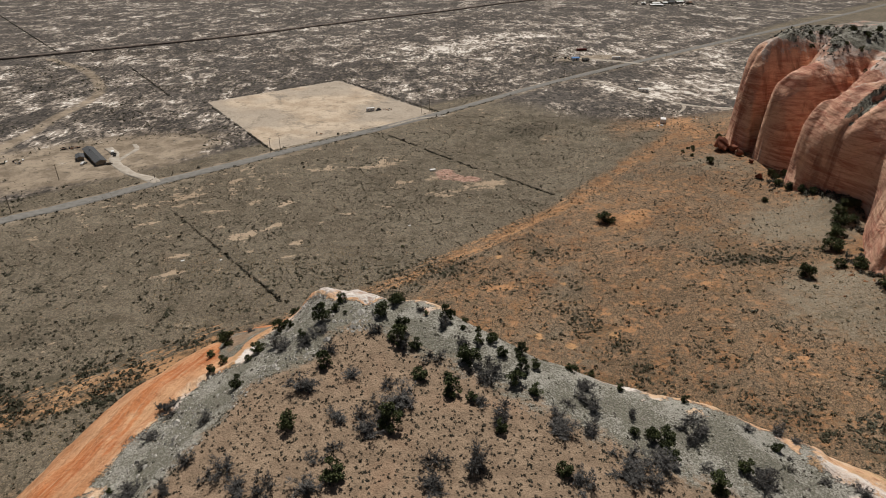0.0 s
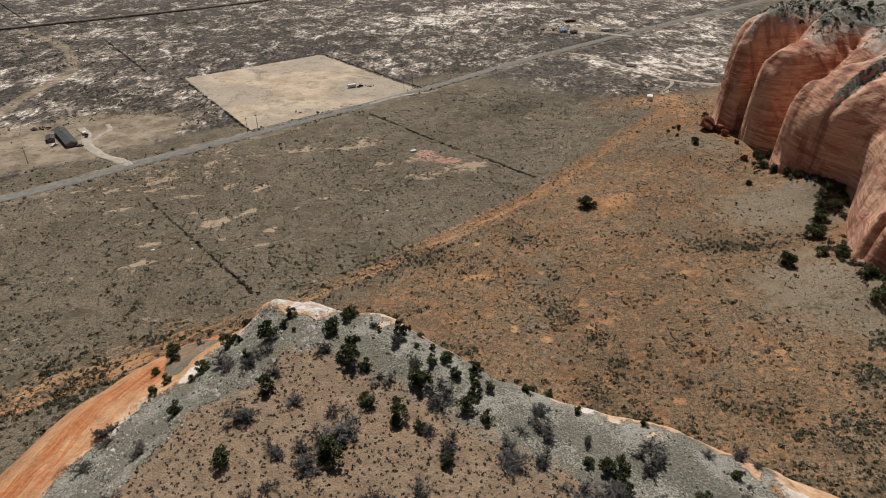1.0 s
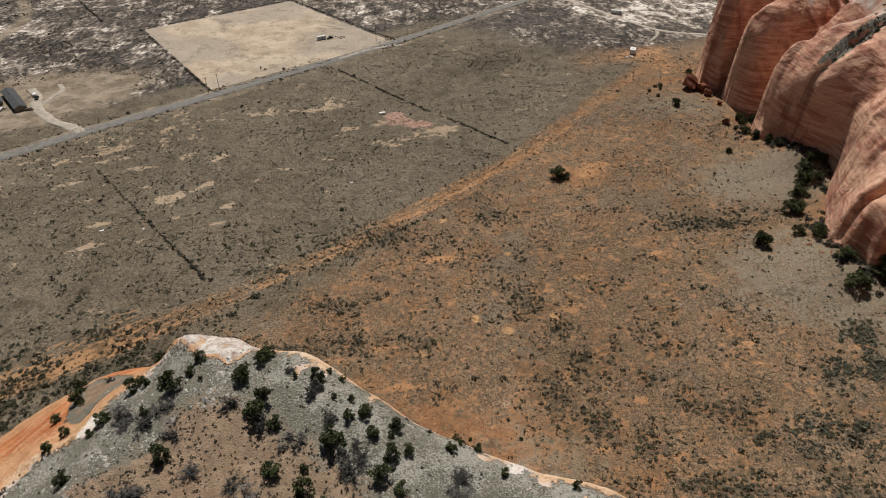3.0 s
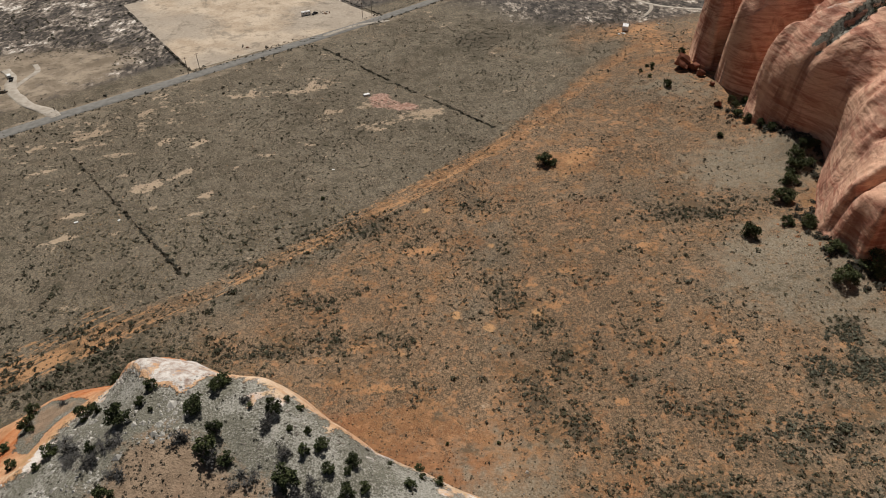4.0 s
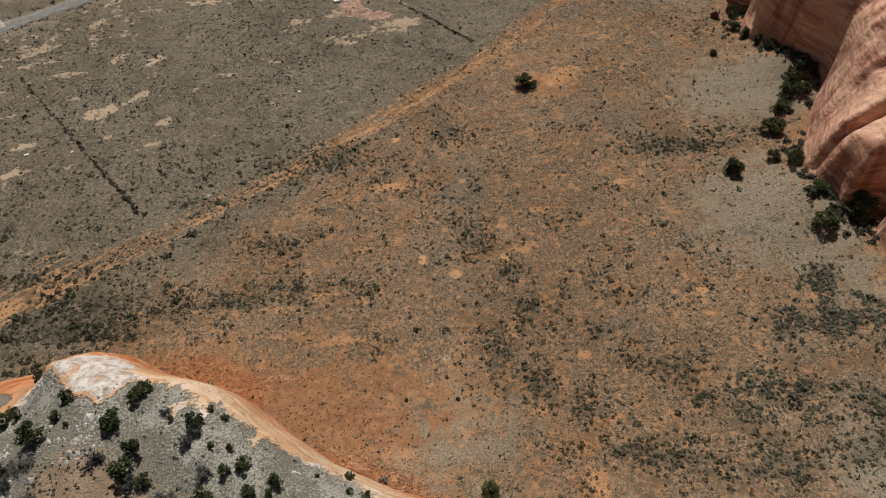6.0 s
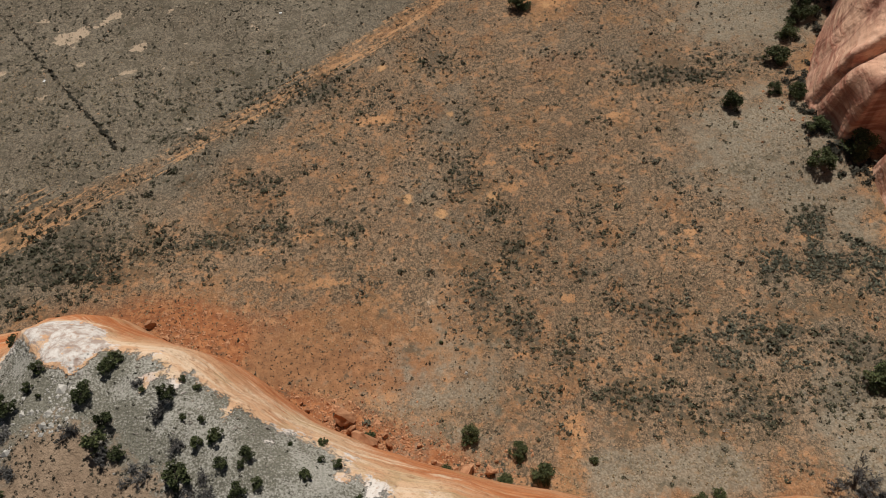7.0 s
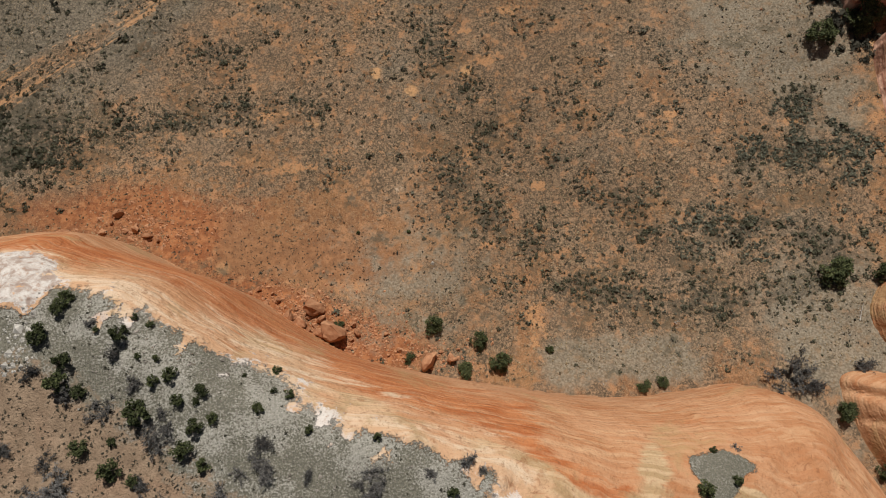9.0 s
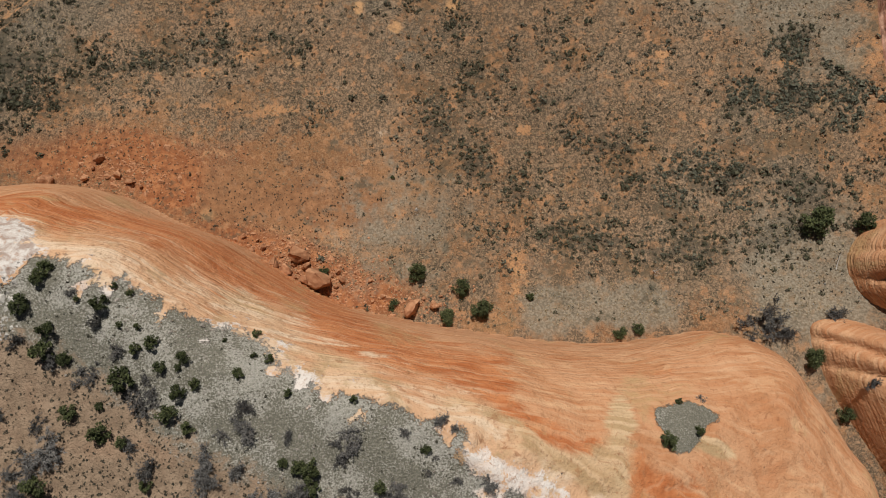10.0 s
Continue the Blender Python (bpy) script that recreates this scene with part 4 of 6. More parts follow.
def mesa_cover(x, y, d, z):
    g, s = depth_in(x, y, GRAVEL_EDGE), depth_in(x, y, SOIL_EDGE)
    pocket = 0.5 + depth_in(x, y, POCKET) / 1.6
    gravel = np.maximum(0.5 + g / 4.0, pocket)
    patch = depth_in(x, y, WEST_PATCH)
    gravel = np.maximum(gravel, 0.5 + patch / 2.0)
    soil = np.maximum(0.45 + s / 9.0, 0.20 + patch / 6.0)
    pale = 0.72 * np.clip(1 + g / 12.0, 0, 1) * ss(x, -24, 0) + 0.14 * np.exp(-(g / 2.0) ** 2)
    chalk = depth_in(x, y, CHALK)
    bits = np.clip(sum(blob(x, y, a, b, c, e, -25) for a, b, c, e in WHITE_BITS), 0, 1)
    pale = pale + 0.5 * ss(chalk, -3.0, 0.0) + 0.25 * blob(x, y, 68, 66, 12, 5, -20) - 0.3 * ss(x, 70, 90)
    gravel = gravel - 2.2 * ss(chalk, -0.5, 0.5) - 1.05 * bits
    spine = np.array([(-46, 85), (-41, 90), (-37.2, 93), (-35, 101), (-31.5, 107.5)], float)
    gravel = gravel - 1.5 * np.exp(-(line_distance(x, y, spine) / 1.4) ** 2) * (fbm(x, y, 5, 65, 3) > 0.47)
    outcrop = ss(fbm(x, y, 4.5, 67, 4), 0.60, 0.66) * np.exp(-((g - 4) / 4.5) ** 2)
    gravel = gravel - 0.9 * outcrop
    pale = pale + np.where(g > 0, 0.75 * ss(-x, 18, 32) * np.clip(1 - s / 6.0, 0, 1) + 0.5 * np.exp(-((g - 2) / 4.0) ** 2), 0)
    pale = pale + 0.6 * bits + 0.5 * outcrop + 0.35 * np.exp(-(line_distance(x, y, spine) / 1.4) ** 2)
    return np.clip(gravel, 0, 1), np.clip(soil, 0, 1), np.clip(pale, 0, 1)


def cliff_cover(x, y, d, z):
    high = z + 16 * (fbm(x, y, 11, 61, 4) - 0.5)
    gravel = ss(high, 70, 74.5) * ss(y, 270, 310)
    hollow = np.array([(183, 279), (190, 279.5), (201, 284.5), (222, 296)], float)
    gravel = np.maximum(gravel, 1.3 * np.exp(-(line_distance(x, y, hollow) / 2.6) ** 2) * (0.45 + 1.2 * fbm(x, y, 5, 63, 3)))
    pale = 0.62 * ss(high, 62, 68) * ss(y, 270, 310) + 0.16 * ss(high, 38, 58)
    return np.clip(gravel, 0, 1), 0 * x, pale


def bare_cover(x, y, d, z):
    return 0 * x, 0 * x, 0 * x


mesa = rock("sandstone_mesa", MESA, steps((-104, 166, 0.75)), steps((-90, 46, 4), (46, 136, 0.75)), mesa_top, mesa_cover, MESA_ROCK, 3.0)
tagged(mesa, "orange slickrock mesa with a pale rim and grey gravel top", "mesa", kind="structure")
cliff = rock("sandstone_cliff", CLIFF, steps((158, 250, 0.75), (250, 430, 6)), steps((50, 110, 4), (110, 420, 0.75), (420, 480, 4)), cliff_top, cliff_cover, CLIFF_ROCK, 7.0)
tagged(cliff, "red sandstone cliff with rounded fins and dark clefts", "cliff", kind="structure")
for loop in (DOME_A, DOME_B):
    lo, hi = loop.min(0) - 2, loop.max(0) + 2
    dome = rock("sandstone_dome", loop, steps((lo[0], hi[0], 0.7)), steps((lo[1], hi[1], 0.7)), dome_top, bare_cover, MESA_ROCK, 6.0)
    tagged(dome, "low rounded orange sandstone dome beside a gravel gap", "rock", "low rock domes", "structure")


# ---------------------------------------------------------------- where things stand
FIELD = np.array([(-111.7, 393.5), (-2.7, 486), (-98.7, 602.9), (-198.2, 520.5)])
from mathutils.bvhtree import BVHTree

SURFACES = []
for ob in [o for o in scene.objects if o.type == "MESH"]:
    me = ob.data
    SURFACES.append(BVHTree.FromPolygons([v.co[:] for v in me.vertices], [p.vertices[:] for p in me.polygons]))


def stand(x, y):
    """The height of the highest surface at a place."""
    best = -50.0
    for tree in SURFACES:
        hit = tree.ray_cast(Vector((x, y, 300)), Vector((0, 0, -1)))[0]
        if hit is not None and hit.z > best:
            best = hit.z
    return best


def clear_of_rock(x, y, gap=0.5):
    ok = np.ones(len(x), bool)
    for r in ROCKS:
        ok &= ~inside(x, y, r)
        ok &= line_distance(x, y, r[::3], True) > gap
    return ok


# ---------------------------------------------------------------- plants
def leaf_material(name, dark, light):
    n = Nodes(name, 0.85)
    col = n.mix(n.island(), dark, light)
    col = n.mix(n.span(n.chance(), 0, 1, (0, 0.5)), col, tuple(c * 0.6 for c in dark))
    return n.done(col)


JUNIPER = leaf_material("juniper_leaf", (0.030, 0.040, 0.017), (0.125, 0.140, 0.056))
BARK = speckled("grey_bark", (0.10, 0.082, 0.066), (0.20, 0.17, 0.145), 6.0)
TWIG = leaf_material("dead_twig", (0.075, 0.072, 0.068), (0.215, 0.206, 0.196))
SAGE = leaf_material("sagebrush_leaf", (0.066, 0.063, 0.043), (0.155, 0.146, 0.104))
DARK_SCRUB = leaf_material("dark_scrub_leaf", (0.032, 0.031, 0.022), (0.085, 0.078, 0.056))
BRUSH_LEAF = leaf_material("low_brush_leaf", (0.040, 0.041, 0.024), (0.108, 0.103, 0.064))
BLEACHED = leaf_material("bleached_grass_leaf", (0.26, 0.215, 0.155), (0.46, 0.395, 0.300))
BED_LEAF = leaf_material("grey_sage_leaf", (0.092, 0.094, 0.066), (0.210, 0.208, 0.148))
STRAW = leaf_material("dry_grass_leaf", (0.20, 0.148, 0.085), (0.40, 0.315, 0.195))
ROCK_BIT = speckled("red_boulder", (0.28, 0.125, 0.062), (0.50, 0.265, 0.145), 2.4, 0.9, 0.0, 0.6)
GREY_STONE = speckled("grey_stone", (0.15, 0.13, 0.105), (0.36, 0.33, 0.29), 1.5, 0.95, 0.0, 0.0, True)


def prism(points, radii, verts, faces, sides=4):
    """A bent tapering stem through some points."""
    start = len(verts)
    for k, (p, r) in enumerate(zip(points, radii)):
        ahead = (points[min(k + 1, len(points) - 1)] - points[max(k - 1, 0)]).normalized()
        a = ahead.orthogonal().normalized()
        b = ahead.cross(a)
        for s in range(sides):
            w = 2 * math.pi * s / sides
            verts.append(p + r * (math.cos(w) * a + math.sin(w) * b))
    for k in range(len(points) - 1):
        for s in range(sides):
            i, j = start + k * sides + s, start + k * sides + (s + 1) % sides
            faces.append((i, j, j + sides, i + sides))


def bough(rng, start, ahead, length, radius, verts, faces, bend=0.5, pieces=4, sides=4):
    pts, rad = [start], [radius]
    for k in range(pieces):
        ahead = (ahead + Vector([rng.uniform(-bend, bend) for _ in range(3)]) * 0.5 + Vector((0, 0, 0.08))).normalized()
        pts.append(pts[-1] + ahead * length / pieces)
        rad.append(radius * (1 - 0.8 * (k + 1) / pieces))
    prism(pts, rad, verts, faces, sides)
    return pts, ahead


def juniper(seed, fine=1.0):
    """An evergreen one metre wide: a twisted trunk with limbs, and a lumpy crown of many small sprays with gaps."""
    rng = random.Random(seed)
    tv, tf, cv, cf = [], [], [], []
    tall = rng.uniform(0.80, 1.0)
    lobes = []
    for k in range(int(rng.randint(17, 23) * fine / 1.25)):
        w = rng.uniform(0, 2 * math.pi)
        h = rng.uniform(0.10, 0.90)
        reach = 0.40 * math.sqrt(max(0.05, 1 - ((h - 0.36) / 0.62) ** 2)) * rng.uniform(0.35, 1.10)
        lobes.append((Vector((math.cos(w) * reach, math.sin(w) * reach, tall * h)), rng.uniform(0.10, 0.185)))
    for stem in range(rng.randint(2, 3)):
        w = rng.uniform(0, 6.28)
        bough(rng, Vector((0.03 * math.cos(w), 0.03 * math.sin(w), -0.12)), Vector((0.3 * math.cos(w), 0.3 * math.sin(w), 1)), tall * 0.8, 0.045, tv, tf, 0.5, 5, 5)
    for c, r in lobes:
        root = Vector((0, 0, c.z * 0.35))
        bough(rng, root, (c - root).normalized(), (c - root).length, 0.018, tv, tf, 0.2, 3, 3)
        for k in range(int(50 * fine ** 1.4 * (r / 0.15) ** 1.6)):
            d = Vector((rng.gauss(0, 1), rng.gauss(0, 1), rng.gauss(0, 0.8) + 0.25)).normalized()
            p = c + d * r * rng.uniform(0.45, 1.12)
            if p.z < 0.02:
                continue
            s = rng.uniform(0.05, 0.10) / fine
            u = (d + Vector([rng.uniform(-0.9, 0.9) for _ in range(3)])).normalized()
            v = u.orthogonal().normalized()
            v = (v * math.cos(k) + u.cross(v) * math.sin(k)).normalized()
            i = len(cv)
            cv += [p - v * s * 0.6, p + u * s * 0.7 + v * s * 0.1, p + v * s * 0.6, p - u * s * 0.6]
            cf.append((i, i + 1, i + 2, i + 3))
    return tv, tf, cv, cf


def dead_brush(seed):
    """A bare grey bush one metre wide: crooked stems and a haze of twigs."""
    rng = random.Random(seed)
    tv, tf, cv, cf = [], [], [], []
    for k in range(rng.randint(6, 9)):
        w = 6.28 * k / 7 + rng.uniform(-0.4, 0.4)
        lean = rng.uniform(0.25, 1.1)
        pts, ahead = bough(rng, Vector((0.03 * math.cos(w), 0.03 * math.sin(w), -0.10)), Vector((lean * math.cos(w), lean * math.sin(w), 1)), rng.uniform(0.55, 0.9), 0.026, tv, tf, 0.75, 5, 4)
        for p in pts[1:]:
            for j in range(3):
                d = (ahead + Vector([rng.uniform(-1.1, 1.1) for _ in range(3)])).normalized()
                d.z = abs(d.z) * 0.8
                sub, ahead2 = bough(rng, p, d, rng.uniform(0.14, 0.32), 0.009, tv, tf, 0.9, 3, 3)
                for q in sub[1:]:
                    for i2 in range(9):
                        e = (ahead2 + Vector([rng.uniform(-1.3, 1.3) for _ in range(3)])).normalized()
                        s = e.orthogonal().normalized() * 0.010
                        n0 = len(cv)
                        cv += [q - s, q + s, q + e * rng.uniform(0.06, 0.15)]
                        cf.append((n0, n0 + 1, n0 + 2))
    return tv, tf, cv, cf


def plant(maker, seed, name, stem_name, crown_name, stem_mat, crown_mat, crown_label=""):
    tv, tf, cv, cf = maker(seed)
    reach = np.percentile(np.hypot([v.x for v in cv], [v.y for v in cv]), 93)
    tv, cv = [v * (0.44 / reach) for v in tv], [v * (0.44 / reach) for v in cv]
    root = new(name)
    root.empty_display_size = 0.2
    for nm, v, f, mat in ((stem_name, tv, tf, stem_mat), (crown_name, cv, cf, crown_mat)):
        ob = new(nm, mesh_of(nm, v, f, mat, nm == stem_name))
        ob.parent = root
    return root


def planted(kinds, places, label, category, group, lift=0.0, squash=(0.85, 1.1), seed=3):
    """Sets copies of the kinds at rows of x, y and width."""
    rng = random.Random(seed)
    used = set()
    for n, (x, y, width) in enumerate(places):
        ob = kinds[n % len(kinds)]
        tall = width * rng.uniform(*squash)
        m = pose(x, y, stand(x, y) - 0.02 * width + lift, rng.uniform(-5, 5), rng.uniform(-5, 5), rng.uniform(0, 360)) @ Matrix.Diagonal((width * rng.uniform(0.9, 1.1), width * rng.uniform(0.9, 1.1), tall, 1))
        if ob in used:
            made = copy_thing(ob, m @ Matrix.Diagonal((*[1 / k for k in ob.scale], 1)))
        else:
            ob.matrix_basis = m
            used.add(ob)
            made = ob
        size = "large " if width > 4.5 else "small " if width < 2.2 else ""
        tagged(made, size + label, category, group)


# junipers on the mesa's top, as rows of x, y and width
MESA_GREEN_WEST = [(-47.1, 62.7, 1.3), (-44.8, 97.5, 2.2), (-41.5, 89.7, 2), (-40.6, 93.3, 2.2), (-45.4, 107.1, 2.8), (-42.4, 101.8, 3.1), (-34.0, 81.4, 2.5),
                   (-31.3, 102.5, 1.9), (-35.1, 91.6, 1.6), (-34.1, 93.8, 2.8), (-31.8, 100.8, 3.1), (-29.7, 101.1, 2), (-24.7, 90.5, 2.1), (-30.8, 110.1, 2.9),
                   (-22.2, 68.0, 3.5), (-21.6, 94.9, 4.5), (-19.9, 98.0, 1.8), (-19.2, 81.8, 3.2), (-19.2, 101.1, 2.4), (-17.9, 96.6, 1), (-14.4, 58.9, 3.7),
                   (-11.3, 96.7, 3.9), (-9.5, 100.7, 2.8), (-8.5, 102.3, 3.0), (-7.9, 89.3, 4.2), (-7.6, 69.3, 4.3), (-7.2, 92.6, 3.0), (-4.8, 88.1, 2.5)]
MESA_GREEN_EAST = [(-3.7, 79.8, 3.1), (-3.2, 97.3, 1.3), (0.8, 80.5, 1.6), (0.8, 96.8, 3.1), (1.3, 76.6, 3.7), (2, 99.4, 1.3), (3.6, 93.1, 1.2), (4.1, 98.3, 1.5),
                   (4.2, 74.8, 2.4), (4.4, 84.7, 4.3), (6.3, 89.4, 2.2), (6.3, 92.8, 1.4), (8.4, 68.5, 2.4), (8.6, 90.2, 2.8), (10, 86.2, 2.4), (11.6, 78.8, 3.8),
                   (12.7, 86.1, 1.4), (12.8, 82.2, 2.9), (13.5, 87.7, 2.6), (14.5, 76.9, 2.4), (15.3, 83.4, 2.0), (16.3, 60.3, 2.6), (18.3, 90.2, 1.0), (21.7, 84.8, 2.1)]
MESA_GREEN_RIM = [(22.8, 91.2, 1.9), (23.3, 87.6, 1.4), (25.6, 86.9, 1.8), (28.6, 70.6, 1.9), (29.2, 81.4, 1.7), (30.7, 70, 2.7), (32.7, 69.3, 3.9), (33.2, 66, 2.9),
                  (38.2, 62.2, 4.0), (39.8, 79.9, 1.6), (43.8, 65.9, 2.6), (51.2, 71.2, 2.0), (97.1, 69, 4.1), (101.2, 75.3, 1.5), (104, 69.8, 2.2)]
FOOT_GREEN = [(24.7, 107.5, 3.0), (42.4, 98.4, 3.2), (48.3, 106.7, 5.6), (55.6, 94.6, 4.4), (59.9, 101.8, 5.2), (64.5, 96.6, 5.3), (76.9, 99.3, 2.3),
              (98.1, 89.4, 3.6), (102.6, 90.3, 3.0), (143.6, 81.6, 5.0), (150.3, 68, 4.2), (149.3, 115.2, 8.0), (159.9, 114.3, 5.6)]
APRON_GREEN = [(78, 274, 9.8), (-18.5, 257, 1.9), (140.7, 210.8, 7.2), (142.5, 357.5, 2.4), (144.2, 347.6, 2.4), (147.8, 364.4, 2.5), (149.6, 360.3, 2.5), (150.9, 365.5, 2.8),
               (148.6, 332.9, 4.6), (155.6, 215, 5.2), (157.5, 283.5, 3.0), (158.7, 182.2, 8.4), (160.7, 194.5, 6.8), (160.7, 211.6, 6.4), (161.8, 231.8, 8.0),
               (170.5, 186.5, 10.5), (172.8, 293, 5.0), (171.5, 300, 5.0), (173.6, 249.7, 8.6), (174.7, 283.8, 5.4), (176, 276.9, 4.8), (176.9, 256, 8.0), (169.5, 243, 6.6),
               (180.6, 259.8, 6.6), (179.3, 251.3, 7.0), (184.8, 258.8, 5.0), (180.5, 312, 5.4), (175, 316, 5.0), (184, 314, 5.0), (171.5, 379, 5.0), (174.5, 310, 4.4)]
PLAIN_GREEN = [(29, 133, 1.1), (42.6, 132.6, 1.1), (-30, 246, 1.2), (8, 246, 1.0), (-45, 222, 1.2)]
MESA_DEAD_WEST = [(-46.3, 74.3, 2.6), (-46.4, 81.7, 3.3), (-43.1, 60.7, 3.5), (-43.6, 66.6, 1.8), (-44.7, 79.3, 3.2), (-35.9, 57.2, 2.2), (-34.8, 62.1, 2.3), (-36.5, 73.4, 2.8),
                  (-39.9, 107.1, 1.5), (-30.7, 59.0, 2.8), (-28.9, 60.4, 4), (-30.0, 92.8, 4), (-28.3, 89.6, 2.5), (-26.3, 56.7, 3.2), (-24.0, 88.3, 3.3), (-22.6, 56.6, 3.7),
                  (-22.5, 90.4, 3.1), (-21.3, 76.1, 4), (-20.8, 91.2, 1.9), (-19.2, 85.9, 2.3), (-17.3, 57.2, 4), (-17.1, 62.0, 2.8), (-15.2, 64.2, 2.5), (-15.2, 69.8, 2.6)]
MESA_DEAD_MIDDLE = [(-14.8, 79.9, 2.6), (-12, 91, 2.6), (-11, 67.3, 3.4), (-10.5, 69.9, 5.6), (-8.8, 77.9, 2.8), (-7, 88.1, 2.8), (-6, 73.9, 5.0), (-4.1, 98.3, 1.5),
                    (-1.8, 58.2, 3.8), (-1.8, 84.7, 3.7), (-1.1, 62.6, 3.7), (0.1, 93.5, 2.5), (3.5, 89.1, 2.2), (4.7, 61.9, 4.9), (5.5, 74.3, 2.4), (7.3, 82.8, 5.0),
                    (7.4, 80.2, 4.0), (8.6, 70.6, 3.4), (17, 68.4, 3.9), (17.2, 71.3, 3.9), (18.2, 60, 2.5), (18.6, 58.4, 3.7), (19.5, 75.4, 2.3), (21.8, 69.7, 2.7)]
MESA_DEAD_EAST = [(22.4, 79.5, 2.9), (22.9, 76, 3.5), (25.5, 61.3, 4.8), (26, 64.7, 4.9), (28.6, 61, 4.3), (29.4, 74.8, 1.9), (31, 65.8, 3.9), (36.8, 73, 1.7), (37.6, 70.3, 2.5),
                  (38.9, 65.4, 2.9), (38.9, 74.7, 3.3), (39.4, 72.4, 2.9), (45.3, 63.4, 4.2), (46.5, 65.8, 2.0), (47.6, 74.2, 1.9), (51.1, 67.6, 1.4), (52.6, 69.8, 1.2),
                  (53.7, 75.6, 2.4), (55.8, 74.3, 1.4), (56, 65.9, 1.6), (61.8, 64.6, 3.0), (106.1, 75.4, 1.8)]
FOOT_DEAD = [(133.5, 90.5, 11.0), (138, 88, 5.0), (150.1, 91.5, 4.5), (152, 76, 3.2)]

def leafy_juniper(seed):
    return juniper(seed, 1.4)


JUNIPERS = [plant(leafy_juniper, 100 + k, "juniper_tree", "trunk", "crown", BARK, JUNIPER) for k in range(7)]
planted(JUNIPERS, [(x, y, 0.92 * w) for x, y, w in MESA_GREEN_WEST + MESA_GREEN_EAST + MESA_GREEN_RIM], "dark green juniper on the mesa's gravel top", "juniper tree", "junipers on the mesa", seed=3)
def large_juniper(seed):
    return juniper(seed, 1.8)


JUNIPERS_LOW = [plant(large_juniper, 200 + k, "juniper_tree", "trunk", "crown", BARK, JUNIPER) for k in range(6)]
planted(JUNIPERS_LOW, FOOT_GREEN + [(x, y, 1.0 * w) for x, y, w in APRON_GREEN] + PLAIN_GREEN, "dark green juniper on gravel below the red rocks", "juniper tree", "junipers on the plain", squash=(0.72, 0.92), seed=5)
BRUSHES = [plant(dead_brush, 300 + k, "dead_shrub", "stem", "twig_crown", BARK, TWIG) for k in range(6)]
planted(BRUSHES, [(x, y, 1.3 * w) for x, y, w in MESA_DEAD_WEST + MESA_DEAD_MIDDLE + MESA_DEAD_EAST + FOOT_DEAD], "bare grey leafless shrub with crooked stems", "shrub", "bare shrubs", squash=(0.55, 0.75), seed=7)


CLIFF_TOP_GREEN = [(217, 388, 3.6), (233, 375, 5.0), (238, 367, 6.0), (222, 371, 3.8), (221, 357, 3.8), (230, 357, 4.4), (215, 379, 4.4), (216, 372, 3.6), (247, 373, 6.0),
                   (204, 385, 2.6), (232, 397, 4.0), (225, 391, 4.6), (240, 384, 5.0), (228, 345, 3.0), (236, 340, 3.6), (205, 284, 2.4), (212, 289, 2.0)]
CLIFF_TREES = [plant(juniper, 260 + k, "juniper_tree", "trunk", "crown", BARK, JUNIPER) for k in range(4)]
planted(CLIFF_TREES, [(x, y, 0.75 * w) for x, y, w in CLIFF_TOP_GREEN], "dark juniper on the red cliff's gravel ledge", "juniper tree", "junipers on the cliff", seed=6)


def tufts(name, places, widths, blades, material, label, category, seed, high=0.6, spread=0.75):
    """Many small bushes in one mesh: leafy sprays set all over a low uneven dome."""
    rng = np.random.RandomState(seed)
    n = len(widths)
    places = np.asarray(places, float)
    w = rng.uniform(0, 2 * np.pi, (n, blades))
    up = rng.uniform(0.05, 1.0, (n, blades))
    flat = np.sqrt(1 - up ** 2)
    out = np.stack([np.cos(w) * flat, np.sin(w) * flat, up], -1)
    r = (np.asarray(widths)[:, None] * 0.5 * rng.uniform(0.45, 1.12, (n, blades)))[..., None]
    middle = places[:, None, :] + out * r * np.array((1.0, 1.0, high * 1.3)) * spread / 0.75 * 0.85
    face = out + rng.normal(0, 0.5, out.shape) + np.array((0, 0, 0.25))
    face /= np.linalg.norm(face, axis=-1, keepdims=True)
    a = np.cross(face, rng.normal(0, 1, out.shape))
    a /= np.linalg.norm(a, axis=-1, keepdims=True)
    b = np.cross(face, a)
    size = r * (2.3 / math.sqrt(blades)) * rng.uniform(0.6, 1.35, (n, blades, 1))
    v = np.stack([middle - a * size * 0.55 - b * size * 0.5, middle + a * size * 0.55 - b * size * 0.4, middle + b * size * 0.9], 2).reshape(-1, 3)
    f = np.arange(len(v)).reshape(-1, 3)
    ob = new(name, mesh_of(name, v, f, material))
    return tagged(ob, label, category, kind="stuff")


def scatter(n, xs, ys, seed, chance, gap=0.5):
    rng = np.random.RandomState(seed)
    x, y = rng.uniform(*xs, n), rng.uniform(*ys, n)
    ok = rng.uniform(0, 1, n) < chance(x, y)
    x, y = x[ok], y[ok]
    ok = clear_of_rock(x, y, gap)
    x, y = x[ok], y[ok]
    return np.c_[x, y, ground_height(x, y)]


def scrub_chance(x, y):
    scrub = cover_at(x, y)[1]
    red, gravel, straw = soil_at(x, y)
    rust, orange, zone = patches_at(x, y)
    clump = fbm(x, y, 9, 71, 3) - 0.5
    return np.clip(0.26 + 0.6 * (scrub - 0.30) + 0.9 * zone + 1.8 * clump - 0.6 * np.clip(gravel, 0, 1) - 0.5 * rust - 0.25 * orange - 0.5 * lanes_at(x, y)[1], 0.012, 1)


